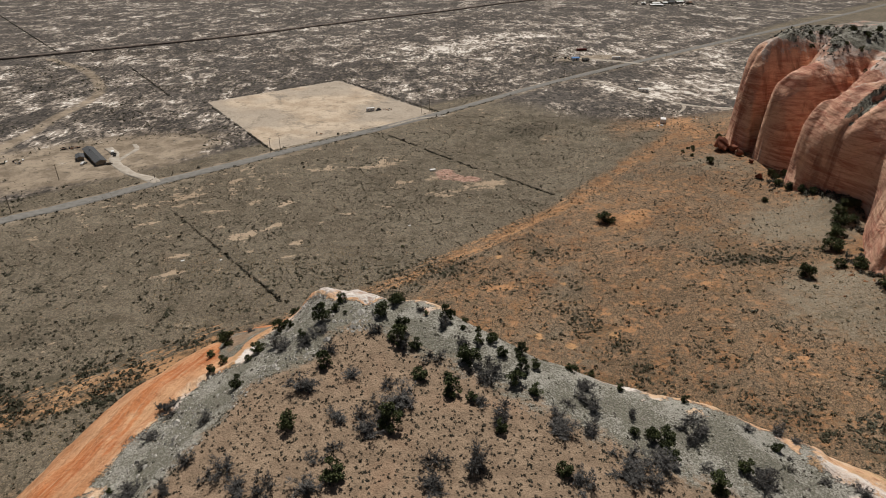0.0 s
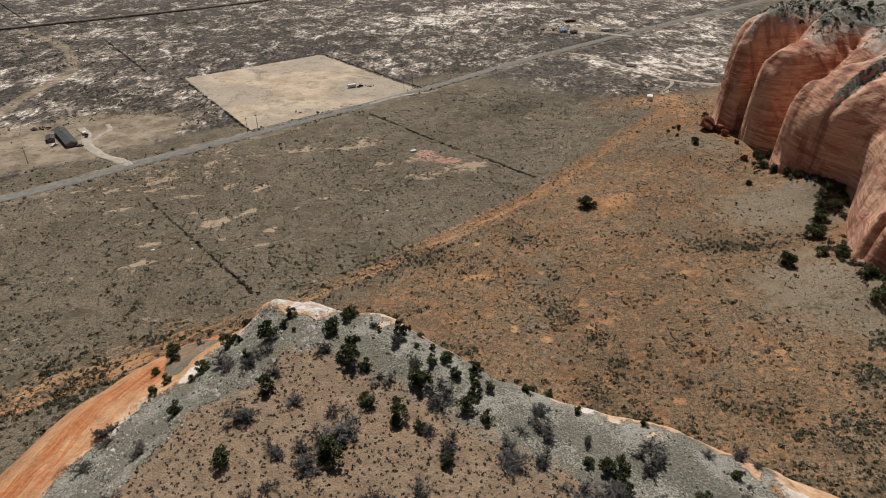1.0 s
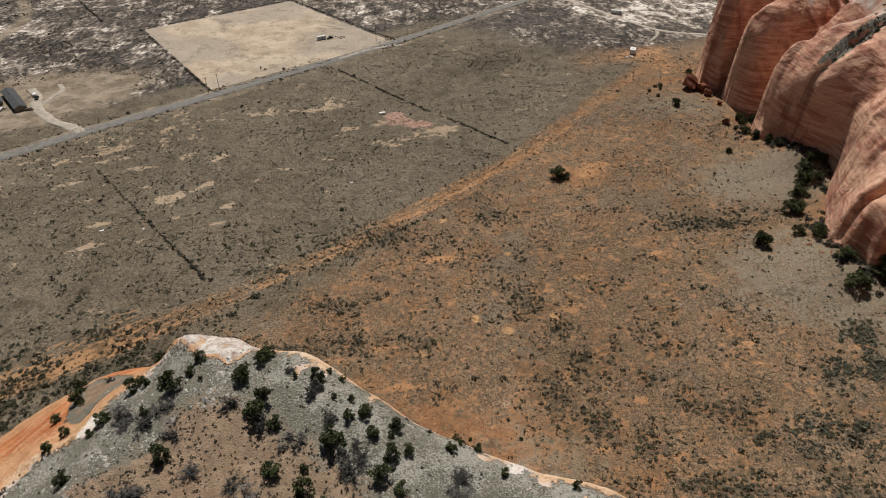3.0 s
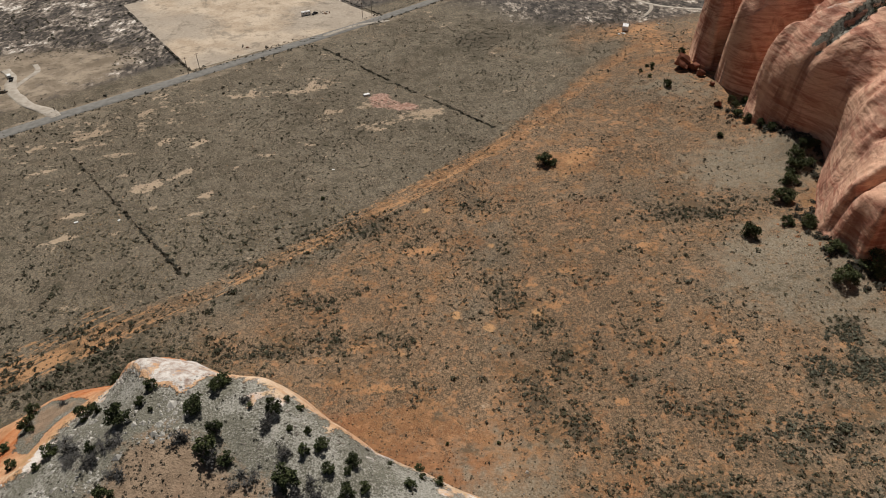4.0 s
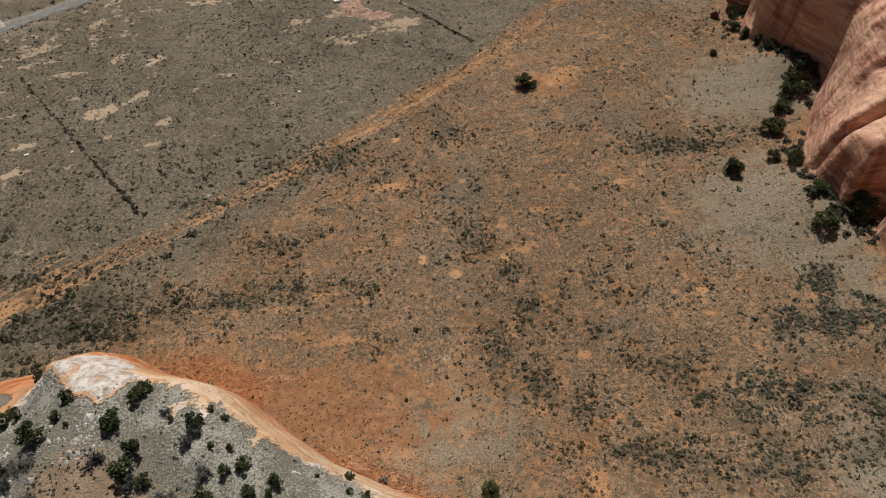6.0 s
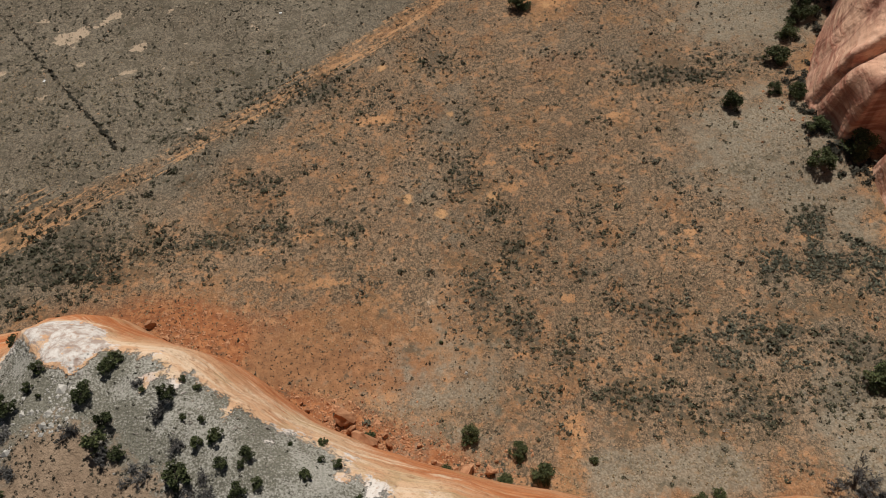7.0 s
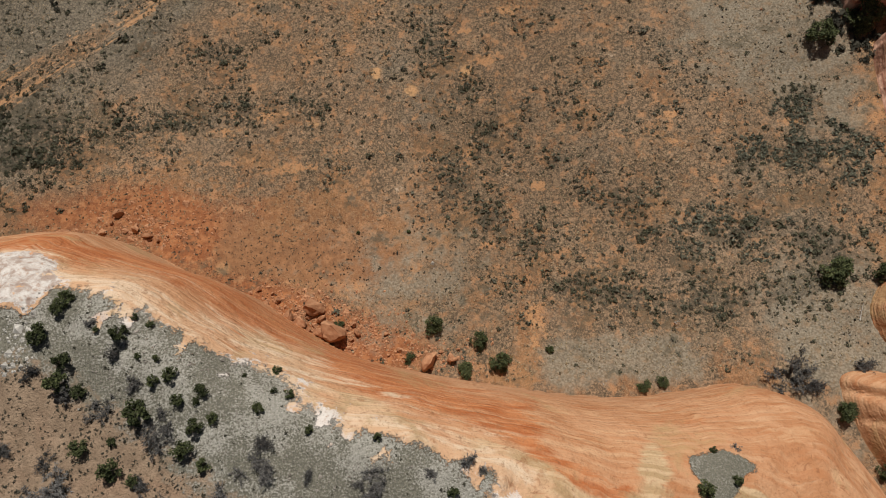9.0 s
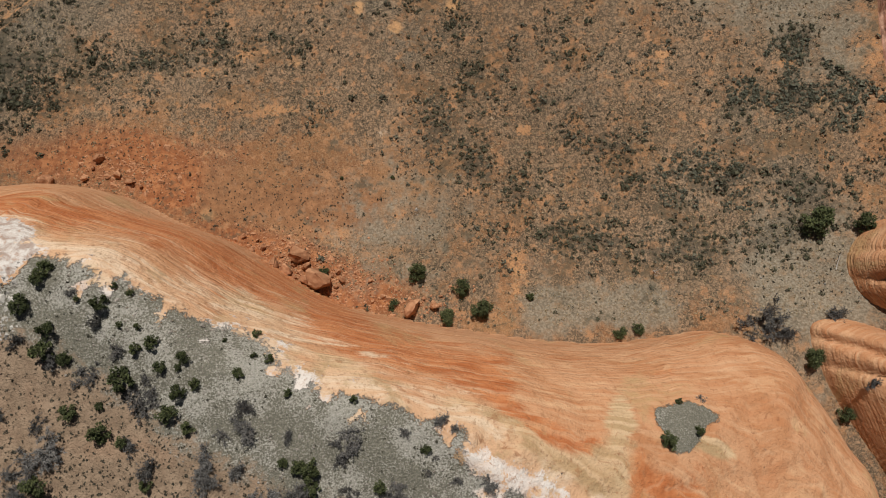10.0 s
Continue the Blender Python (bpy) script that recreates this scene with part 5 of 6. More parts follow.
rng_np = np.random.RandomState(11)
spots = scatter(34000, (-200, 176), (92, 250), 21, scrub_chance)
tufts("sagebrush", spots, rng_np.gamma(2.2, 0.25, len(spots)) + 0.30, 18, SAGE, "grey-green sagebrush scattered over red soil", "sagebrush", 1)
spots = scatter(44000, (-120, 176), (92, 250), 22, lambda x, y: np.clip(0.02 + 0.72 * patches_at(x, y)[2] * (fbm(x, y, 4, 73, 3) > 0.45) + 0.26 * (fbm(x, y, 13, 75, 3) > 0.53) * scrub_chance(x, y) - 0.3 * lanes_at(x, y)[1], 0, 1))
tufts("dark_scrub", spots, rng_np.gamma(3.0, 0.25, len(spots)) + 0.40, 24, BRUSH_LEAF, "dark grey-green low scrub bushes on red soil", "scrub", 2)
spots = scatter(9000, (-170, -36), (132, 200), 29, lambda x, y: np.clip(2.6 * (fbm(x, y, 13, 95, 3) - 0.40), 0, 0.75) * np.exp(-((y - 162 - 0.25 * (x + 80)) / 16.0) ** 2))
tufts("sagebrush", spots, rng_np.gamma(3.0, 0.36, len(spots)) + 0.5, 26, BRUSH_LEAF, "dense dark sagebrush along the old track", "sagebrush", 7)
spots = scatter(26000, (-330, 190), (250, 480), 23, lambda x, y: scrub_chance(x, y) * (road_side(x, y) < -6))
tufts("sagebrush", spots, rng_np.gamma(3.0, 0.17, len(spots)) + 0.35, 9, SAGE, "grey-green sagebrush on the brown plain", "sagebrush", 3)
spots = scatter(20000, (-330, 190), (250, 480), 24, lambda x, y: (0.22 + 0.9 * (fbm(x, y, 26, 77, 3) > 0.54) + 0.9 * patches_at(x, y)[2]) * (road_side(x, y) < -6))
tufts("dark_scrub", spots, rng_np.gamma(3.0, 0.15, len(spots)) + 0.32, 9, DARK_SCRUB, "dark low scrub bushes on the brown plain", "scrub", 4)
spots = scatter(64000, (-118, 176), (92, 260), 25, lambda x, y: np.clip(0.35 + 2.5 * (fbm(x, y, 12, 79, 3) - 0.5) - 0.6 * lanes_at(x, y)[1], 0, 1))
tufts("dry_grass", spots, rng_np.uniform(0.25, 0.65, len(spots)), 7, STRAW, "straw-coloured dry grass tufts on the plain", "grass", 5)
# small dark bushes dotted singly over the whole plain, closer beside the old track
spots = scatter(30000, (-190, 172), (96, 345), 41, lambda x, y: np.clip(0.22 + 1.6 * (fbm(x, y, 17, 97, 3) - 0.45) + 0.25 * np.exp(-((line_distance(x, y, TRACK) - 6) / 3.5) ** 2) - 0.12 * lanes_at(x, y)[1] + 0.5 * blob(x, y, 146, 106, 15, 16), 0.03, 1))
tufts("low_bush", spots, rng_np.gamma(3.0, 0.10, len(spots)) + 0.22, 11, DARK_SCRUB, "small dark low bushes dotted over the plain", "bush", 16, 0.8)

# tiny bushes strewn over the smooth red earth below the mesa
spots = scatter(11000, (-66, 80), (100, 162), 43, lambda x, y: np.clip(0.10 + 0.45 * lanes_at(x, y)[1] + 1.0 * (fbm(x, y, 9, 101, 3) - 0.5), 0, 0.7))
tufts("low_bush", spots, rng_np.gamma(3.0, 0.07, len(spots)) + 0.16, 9, DARK_SCRUB, "tiny dark bushes strewn over smooth red earth", "bush", 18, 0.8)

# pale bleached tufts on the brown side of the old track
spots = scatter(26000, (-330, 110), (215, 420), 44, lambda x, y: np.clip(0.10 + 2.6 * (fbm(x, y, 24, 103, 3) - 0.46), 0, 0.8) * (road_side(x, y) < -8) * (x < 0.93 * (y - 245) - 6))
tufts("dry_grass", spots, rng_np.gamma(3.0, 0.11, len(spots)) + 0.25, 7, BLEACHED, "pale bleached grass tufts on the brown plain", "grass", 19)
# close beds of grey sagebrush below the red cliff
SAGE_BED = [(132, 153), (140, 157), (146, 167), (153, 166), (160, 157), (170, 150), (173, 141), (159, 139), (148, 144), (133, 146)]
SAGE_STRIP = [(108, 134), (124, 137), (136, 131), (152, 136), (164, 131), (160, 124), (146, 120), (130, 118), (112, 122)]
spots = scatter(7000, (105, 175), (116, 169), 45, lambda x, y: np.clip(0.9 * inside(x, y, np.array(SAGE_BED, float)) * (fbm(x, y, 6, 105, 3) > 0.46) + 0.45 * inside(x, y, np.array(SAGE_STRIP, float)) * (fbm(x, y, 6, 105, 3) > 0.50), 0, 1))
tufts("sagebrush", spots, rng_np.gamma(3.0, 0.22, len(spots)) + 0.4, 22, BED_LEAF, "close bed of grey-green sagebrush below the red cliff", "sagebrush", 20)


def beyond_road(x, y):
    field = inside(x, y, FIELD) | (line_distance(x, y, FIELD, True) < 3)
    yard = blob(x, y, -205, 385, 50, 30, 40) > 0.35
    return (road_side(x, y) > 7) * np.clip(0.25 + 3.0 * (fbm(x, y, 30, 83, 3) - 0.48), 0, 1) * ~field * ~yard


spots = scatter(52000, (-520, 330), (240, 760), 26, beyond_road)
tufts("dark_scrub", spots, rng_np.gamma(3.0, 0.26, len(spots)) + 0.4, 9, BRUSH_LEAF, "dark scrub on the plain beyond the road", "scrub", 6)

# low bushes dotted over the mesa's red earth
rng = np.random.RandomState(5)
x, y = rng.uniform(-46, 72, 11000), rng.uniform(54, 108, 11000)
deep, red_in = depth_in(x, y, GRAVEL_EDGE), depth_in(x, y, SOIL_EDGE)
ok = (deep > 0.5) & (rng.uniform(0, 1, len(x)) < np.where(red_in > 0, 0.75, 0.12))
spots = np.array([(a, b, stand(a, b)) for a, b in zip(x[ok], y[ok])])
tufts("low_scrub", spots, rng.uniform(0.26, 0.62, len(spots)), 11, DARK_SCRUB, "small dark low bushes dotted over red earth", "scrub", 8, 0.7)

# thick dark brush along the foot of the red cliff
rng = np.random.RandomState(15)
x, y = rng.uniform(150, 200, 5000), rng.uniform(172, 325, 5000)
edge = line_distance(x, y, CLIFF[::2], True)
lump = fbm(x, y, 12, 89, 3)
ok = (edge < 9) & clear_of_rock(x, y, 0.3) & (rng.uniform(0, 1, len(x)) < np.clip(3.5 * (lump - 0.42), 0, 0.8) * np.exp(-(edge / 6.0) ** 2))
spots = np.c_[x[ok], y[ok], ground_height(x[ok], y[ok])]
tufts("dark_scrub", spots, rng.gamma(3.0, 0.5, len(spots)) + 0.8, 60, DARK_SCRUB, "thick dark brush along the red cliff's foot", "scrub", 12, 0.8, 0.6)
rng = np.random.RandomState(16)
t = rng.uniform(0, 1, 170)
x, y = 185 + 37 * t + rng.normal(0, 1.6, 170), np.interp(185 + 37 * t, [185, 191, 202, 222], [279, 279.5, 285, 296]) + rng.normal(0, 1.6, 170)
spots = np.array([(a, b, stand(a, b)) for a, b in zip(x, y)])
tufts("cliff_scrub", spots, rng.gamma(2.0, 0.3, 170) + 0.3, 10, DARK_SCRUB, "dark scrub in the cliff's gravel hollow", "scrub", 13)

# scrub on the cliff's top
rng = np.random.RandomState(6)
x, y = rng.uniform(195, 262, 2600), rng.uniform(300, 415, 2600)
spots = np.array([(a, b, stand(a, b)) for a, b in zip(x, y)])
spots = spots[(spots[:, 2] > 68) & (fbm(spots[:, 0], spots[:, 1], 12, 87, 3) > 0.48)]
tufts("cliff_scrub", spots, rng.gamma(2.5, 0.35, len(spots)) + 0.3, 10, DARK_SCRUB, "dark scrub on the cliff's gravel top", "scrub", 9)


# ---------------------------------------------------------------- stones
def stone_mesh(name, seed, material, flat=0.7):
    """A broken block one metre wide with chipped flat sides."""
    rng = random.Random(seed)
    bm = bmesh.new()
    bmesh.ops.create_icosphere(bm, subdivisions=3, radius=0.62)
    for k in range(17):
        d = Vector((rng.gauss(0, 1), rng.gauss(0, 1), rng.gauss(0, 0.8))).normalized()
        cut = rng.uniform(0.27, 0.46)
        for v in bm.verts:
            over = v.co.dot(d) - cut
            if over > 0:
                v.co -= d * over * 0.98
    crack = Vector((rng.gauss(0, 1), rng.gauss(0, 1), 0.3)).normalized()
    at = rng.uniform(-0.15, 0.15)
    for v in bm.verts:
        v.co *= 1 + 0.16 * noise.noise(v.co * 2.6 + Vector((seed, 0, 0))) + 0.08 * noise.noise(v.co * 7.0 + Vector((0, seed, 0)))
        v.co *= 1 - 0.14 * math.exp(-((v.co.dot(crack) - at) / 0.05) ** 2)
        v.co.z *= flat
    me = bpy.data.meshes.new(name)
    bm.to_mesh(me)
    bm.free()
    me.materials.append(material)
    return me


BOULDERS = [(-48.5, 133.6, 5.0), (-38.4, 134.6, 1.9), (-36.8, 137.5, 1.3), (-35.4, 140.4, 3.4), (-32.5, 135, 1.9), (-30, 136.8, 1.2), (-30.0, 135.4, 2.6), (-26.4, 133.4, 2.8), (-23.8, 132.1, 1.6), (-21.5, 133.4, 1.1),
            (3.6, 117.7, 1.9), (5.8, 113.9, 1.7), (8.7, 114.6, 2.0), (7.2, 116.6, 1.1), (11.9, 109.9, 3.6), (14.9, 108.3, 4.0), (18.3, 112.1, 5.6), (13.6, 112.2, 1.5), (16.6, 109.7, 1.6), (20.0, 109.0, 2.8), (17.0, 106.4, 2.2),
            (23.2, 105.4, 8.4), (20.0, 105.6, 3.6), (26.6, 106.6, 1.3), (28.3, 107.6, 2.1), (29.0, 105.6, 2.3), (27.6, 103.6, 1.6), (36.4, 104.9, 1.6), (39.8, 100.6, 1.8), (37.0, 99.4, 1.2), (41.5, 98.0, 1.4),
            (47.1, 97.8, 5.4), (52.6, 97.8, 2.8), (50.0, 99.8, 1.3), (54.4, 100.2, 1.2), (164.0, 358, 12.0), (169.5, 354, 7.5), (170.5, 346.5, 5.5), (167, 312, 4.6), (172, 333.3, 3.6)]
RED_ROCK = speckled("dark_red_boulder", (0.150, 0.052, 0.032), (0.270, 0.110, 0.068), 0.6, 0.9, 0.0, 0.5)
boulder_meshes = [stone_mesh("boulder", k, ROCK_BIT, 0.80) for k in range(6)] + [stone_mesh("boulder", 40 + k, RED_ROCK, 0.72) for k in range(3)]
rng = random.Random(9)
for n, (x, y, w) in enumerate(BOULDERS):
    ob = new("boulder", boulder_meshes[6 + n % 3 if y > 300 else n % 6])
    ob.matrix_world = pose(x, y, stand(x, y) + 0.30 * w, rng.uniform(-15, 15), rng.uniform(-15, 15), rng.uniform(0, 360)) @ Matrix.Diagonal((w, w * rng.uniform(0.7, 0.95), w * rng.uniform(0.95, 1.25), 1))
    tagged(ob, ("large " if w > 4.5 else "") + "broken orange sandstone boulder fallen at the cliff foot", "boulder", "fallen boulders")


def rubble(name, places, widths, material, label, seed):
    """Many small angular stones in one mesh."""
    rng = np.random.RandomState(seed)
    base = np.array([(1, 0, 0), (-1, 0, 0), (0, 1, 0), (0, -1, 0), (0, 0, 1), (0, 0, -0.6)], float) * 0.5
    tri = np.array([(0, 2, 4), (2, 1, 4), (1, 3, 4), (3, 0, 4), (2, 0, 5), (1, 2, 5), (3, 1, 5), (0, 3, 5)])
    n = len(widths)
    w = rng.uniform(0, 2 * np.pi, n)
    v = base[None] * rng.uniform(0.6, 1.25, (n, 6, 3)) * np.asarray(widths)[:, None, None]
    v[:, :, 2] *= 0.75
    c, s = np.cos(w)[:, None], np.sin(w)[:, None]
    v = np.stack([v[:, :, 0] * c - v[:, :, 1] * s, v[:, :, 0] * s + v[:, :, 1] * c, v[:, :, 2]], -1) + np.asarray(places)[:, None, :]
    f = (tri[None] + 6 * np.arange(n)[:, None, None]).reshape(-1, 3)
    return tagged(new(name, mesh_of(name, v.reshape(-1, 3), f, material)), label, "stones", kind="stuff")


rn = np.random.RandomState(31)
spots = []
for cx, cy, sx, sy, n in ((-28, 135, 9, 4, 700), (12, 111, 7, 4, 1000), (25, 105, 7, 3.5, 900), (44, 98.5, 9, 3, 520), (168, 352, 7, 10, 160), (176, 284, 7, 12, 200), (160, 205, 6, 10, 160)):
    spots.append(np.c_[rn.normal(cx, sx, n), rn.normal(cy, sy, n)])
spots = np.concatenate(spots)
spots = spots[clear_of_rock(spots[:, 0], spots[:, 1], 0.2)]
spots = np.c_[spots, ground_height(spots[:, 0], spots[:, 1]) + 0.05]
rubble("rubble", spots, rn.gamma(1.3, 0.30, len(spots)) + 0.12, ROCK_BIT, "broken orange sandstone rubble at the cliff foot", 3)
x, y = rn.uniform(-48, 68, 9000), rn.uniform(56, 110, 9000)
deep, red_in = depth_in(x, y, GRAVEL_EDGE), depth_in(x, y, SOIL_EDGE)
ok = (deep > 0) & (red_in < 3) & (rn.uniform(0, 1, len(x)) < np.clip(fbm(x, y, 9, 91, 3) * 2.6 - 0.85, 0, 1))
spots = np.array([(a, b, stand(a, b) + 0.03) for a, b in zip(x[ok], y[ok])])
x, y = rn.uniform(198, 262, 1500), rn.uniform(295, 415, 1500)
high = np.array([(a, b, stand(a, b) + 0.1) for a, b in zip(x, y)])
high = high[(high[:, 2] > 66) & (fbm(x, y, 10, 93, 3) > 0.42)]
rubble("rubble", high, rn.gamma(1.6, 0.45, len(high)) + 0.2, GREY_STONE, "pale stones strewn over the cliff's top", 6)
WHITE_STONE = speckled("chalky_stone", (0.33, 0.31, 0.28), (0.60, 0.57, 0.52), 1.5, 0.95, 0.0, 0.0, True)
x, y = rn.uniform(-50, -12, 6000), rn.uniform(62, 109, 6000)
deep, red_in = depth_in(x, y, GRAVEL_EDGE), depth_in(x, y, SOIL_EDGE)
ok = (deep > 0) & (red_in < 1.5) & (rn.uniform(0, 1, len(x)) < np.clip(fbm(x, y, 6, 99, 3) * 3.2 - 1.2, 0, 0.8))
white = np.array([(a, b, stand(a, b) + 0.03) for a, b in zip(x[ok], y[ok])])
rubble("rubble", white, rn.gamma(1.4, 0.22, len(white)) + 0.12, WHITE_STONE, "chalky white stones strewn down the mesa's shoulder", 8)
rubble("gravel", spots, rn.gamma(1.5, 0.12, len(spots)) + 0.08, GREY_STONE, "pale grey stones strewn over the mesa's rim", 4)
spots = scatter(9000, (30, 176), (88, 290), 37, lambda x, y: np.clip(soil_at(x, y)[1] - 0.3, 0, 0.75), 0.2)
spots[:, 2] += 0.03
rubble("gravel", spots, rn.gamma(1.5, 0.12, len(spots)) + 0.1, GREY_STONE, "grey stones strewn over the gravel fans", 5)

# ---------------------------------------------------------------- road, tracks, field, embankment
ASPHALT = speckled("worn_asphalt", (0.165, 0.158, 0.146), (0.225, 0.215, 0.198), 0.35, 1.0, 0.0, 0.2)
DIRT = speckled("pale_dirt", (0.36, 0.315, 0.262), (0.52, 0.465, 0.40), 0.25, 0.95, 0.0, 0.2)
EARTH = speckled("dark_earth", (0.080, 0.062, 0.052), (0.215, 0.172, 0.142), 0.16, 0.95, 0.0, 0.3)


def strip(name, line, width, lift, material, label, category, ragged=0.0, crown=0.0, step=4.0, smooth=True, broken=0.0):
    """A road laid over the ground along a line."""
    line = np.array(line, float)
    line = spline(line, False, 8) if smooth else line
    out = [line[0]]
    for a, b in zip(line[:-1], line[1:]):
        n = max(1, int(np.linalg.norm(b - a) / step))
        out += [a + (b - a) * k / n for k in range(1, n + 1)]
    p = np.array(out)
    d = np.gradient(p, axis=0)
    d /= np.linalg.norm(d, axis=1)[:, None]
    side = np.c_[-d[:, 1], d[:, 0]]
    rows = []
    across = (-0.5, -0.46, -0.2, 0.0, 0.2, 0.46, 0.5)
    for u in across:
        w = width * (1 + ragged * (fbm(p[:, 0] + 90 * u, p[:, 1], 9, 101, 3) - 0.5))
        q = p + side * (u * w)[:, None]
        z = ground_height(q[:, 0], q[:, 1]) + lift + crown * (1 - (2 * u) ** 2) + broken * (fbm(q[:, 0], q[:, 1], 11, 151, 3) - 0.55)
        if abs(u) == 0.5:
            z = z - lift - 0.35
        rows.append(np.c_[q, z])
    v = np.stack(rows, 1).reshape(-1, 3)
    m = len(across)
    i = np.arange(len(p) * m).reshape(-1, m)
    f = np.stack([i[:-1, :-1], i[:-1, 1:], i[1:, 1:], i[1:, :-1]], -1).reshape(-1, 4)[:, ::-1]
    return tagged(new(name, mesh_of(name, v, f, material, True)), label, category, kind="structure")


strip("road", [ROAD_A - ROAD_OUT + ROAD_DIR * s for s in (0, 500, 900, 1400, 2400, 4600)], 9.0, 0.16, ASPHALT, "straight grey two-lane road across the plain", "road", 0.05, 0.08, smooth=False)
strip("track", [(-163.8, 338), (-170, 343.5), (-184.6, 351.5), (-200.8, 366.6), (-209, 381), (-213, 390), (-222, 400)], 6.0, 0.28, DIRT, "pale dirt driveway curving up to the house", "track", 1.1)
strip("track", [(-204, 372), (-203, 386), (-202, 398), (-208, 408)], 3.0, 0.26, DIRT, "faint pale dirt loop in the house yard", "track", 0.9)
strip("track", [(128, 588), (143, 575), (165, 530), (187, 485), (216, 466), (262, 450)], 3.4, 0.25, DIRT, "pale dirt track off the road", "track", 0.8)
strip("track", [(187, 485), (182, 470), (172, 455)], 2.6, 0.25, DIRT, "pale dirt track to a parked trailer", "track", 0.8)
strip("track", [(205, 660), (185, 672), (160, 684), (140, 690)], 7.0, 0.25, DIRT, "pale dirt drive to a homestead", "track", 0.9)
strip("track", [(-40, 450), (-28, 462), (-18, 470), (-8, 474), (2, 478)], 3.4, 0.25, DIRT, "pale dirt turnout beside the road", "track", 0.7)
strip("track", [(400, 1262), (461, 1226), (600, 1095), (660, 1085)], 7.0, 0.2, DIRT, "pale distant dirt road", "track", 0.4, step=12)
strip("embankment", [(-1500, 60), (-900, 405), (-482.7, 702), (-281, 852), (-117, 1010), (117, 1205), (500, 1500), (1500, 2300)], 9.0, 1.7, EARTH, "long low dark earth embankment across the plain", "embankment", 0.5, 0.3, 8)


def field_material():
    n = Nodes("cleared_field", 0.95)
    mid, fine = n.noise(0.05, 6, None, 0.65), n.noise(0.5, 6, None, 0.68)
    col = n.mix(n.span(mid, 0.38, 0.62), (0.390, 0.302, 0.218), (0.530, 0.432, 0.330))
    col = n.mix(n.span(n.noise(0.014, 3), 0.44, 0.58, (0, 0.75)), col, (0.330, 0.285, 0.235))
    col = n.mix(n.span(n.noise(0.09, 8, None, 0.72, 0.4), 0.53, 0.63, (0, 0.65)), col, (0.200, 0.165, 0.125))
    col = n.mix(n.span(n.noise(0.025, 8, None, 0.72, 0.8), 0.54, 0.64, (0, 0.65)), col, (0.185, 0.158, 0.128))
    col = n.mix(n.span(fine, 0.54, 0.66, (0, 0.55)), col, (0.215, 0.172, 0.122))
    col = n.mix(n.span(fine, 0.46, 0.36, (0, 0.5)), col, (0.52, 0.44, 0.34))
    n.bump(fine, 0.3, 0.2)
    return n.done(col)


u, v = np.meshgrid(np.linspace(0, 1, 46), np.linspace(0, 1, 46))
c = FIELD
px = (1 - u)[..., None] * ((1 - v)[..., None] * c[0] + v[..., None] * c[3]) + u[..., None] * ((1 - v)[..., None] * c[1] + v[..., None] * c[2])
edge = np.minimum.reduce([u, 1 - u, v, 1 - v]) < 0.001
px = px + np.where(edge[..., None], (np.stack([fbm(px[..., 0], px[..., 1], 9, 111), fbm(px[..., 0], px[..., 1], 9, 113)], -1) - 0.5) * 3.0, 0)
pz = ground_height(px[..., 0], px[..., 1]) + np.where(edge, -0.2, 0.16)
i = np.arange(46 * 46).reshape(46, 46)
quads = np.stack([i[:-1, :-1], i[:-1, 1:], i[1:, 1:], i[1:, :-1]], -1).reshape(-1, 4)
field = new("field", mesh_of("field", np.c_[px.reshape(-1, 2), pz.ravel()], quads, field_material(), True))
tagged(field, "bare pale tan cleared square field beside the road", "field", kind="structure")

# ---------------------------------------------------------------- fences and poles
WOOD = speckled("weathered_wood", (0.085, 0.066, 0.050), (0.17, 0.135, 0.10), 3.0, 0.9, 0.0, 0.2)
WIRE = speckled("rusty_wire", (0.12, 0.09, 0.07), (0.2, 0.16, 0.13), 1.0, 0.6, 0.6, 0.0)


def shared_post():
    bm = bmesh.new()
    rod(bm, (0, 0, -0.3), (0, 0, 1.35), 0.075, 0.06, 7)
    me = bpy.data.meshes.new("post")
    bm.to_mesh(me)
    bm.free()
    me.materials.append(WOOD)
    return me


POST = shared_post()


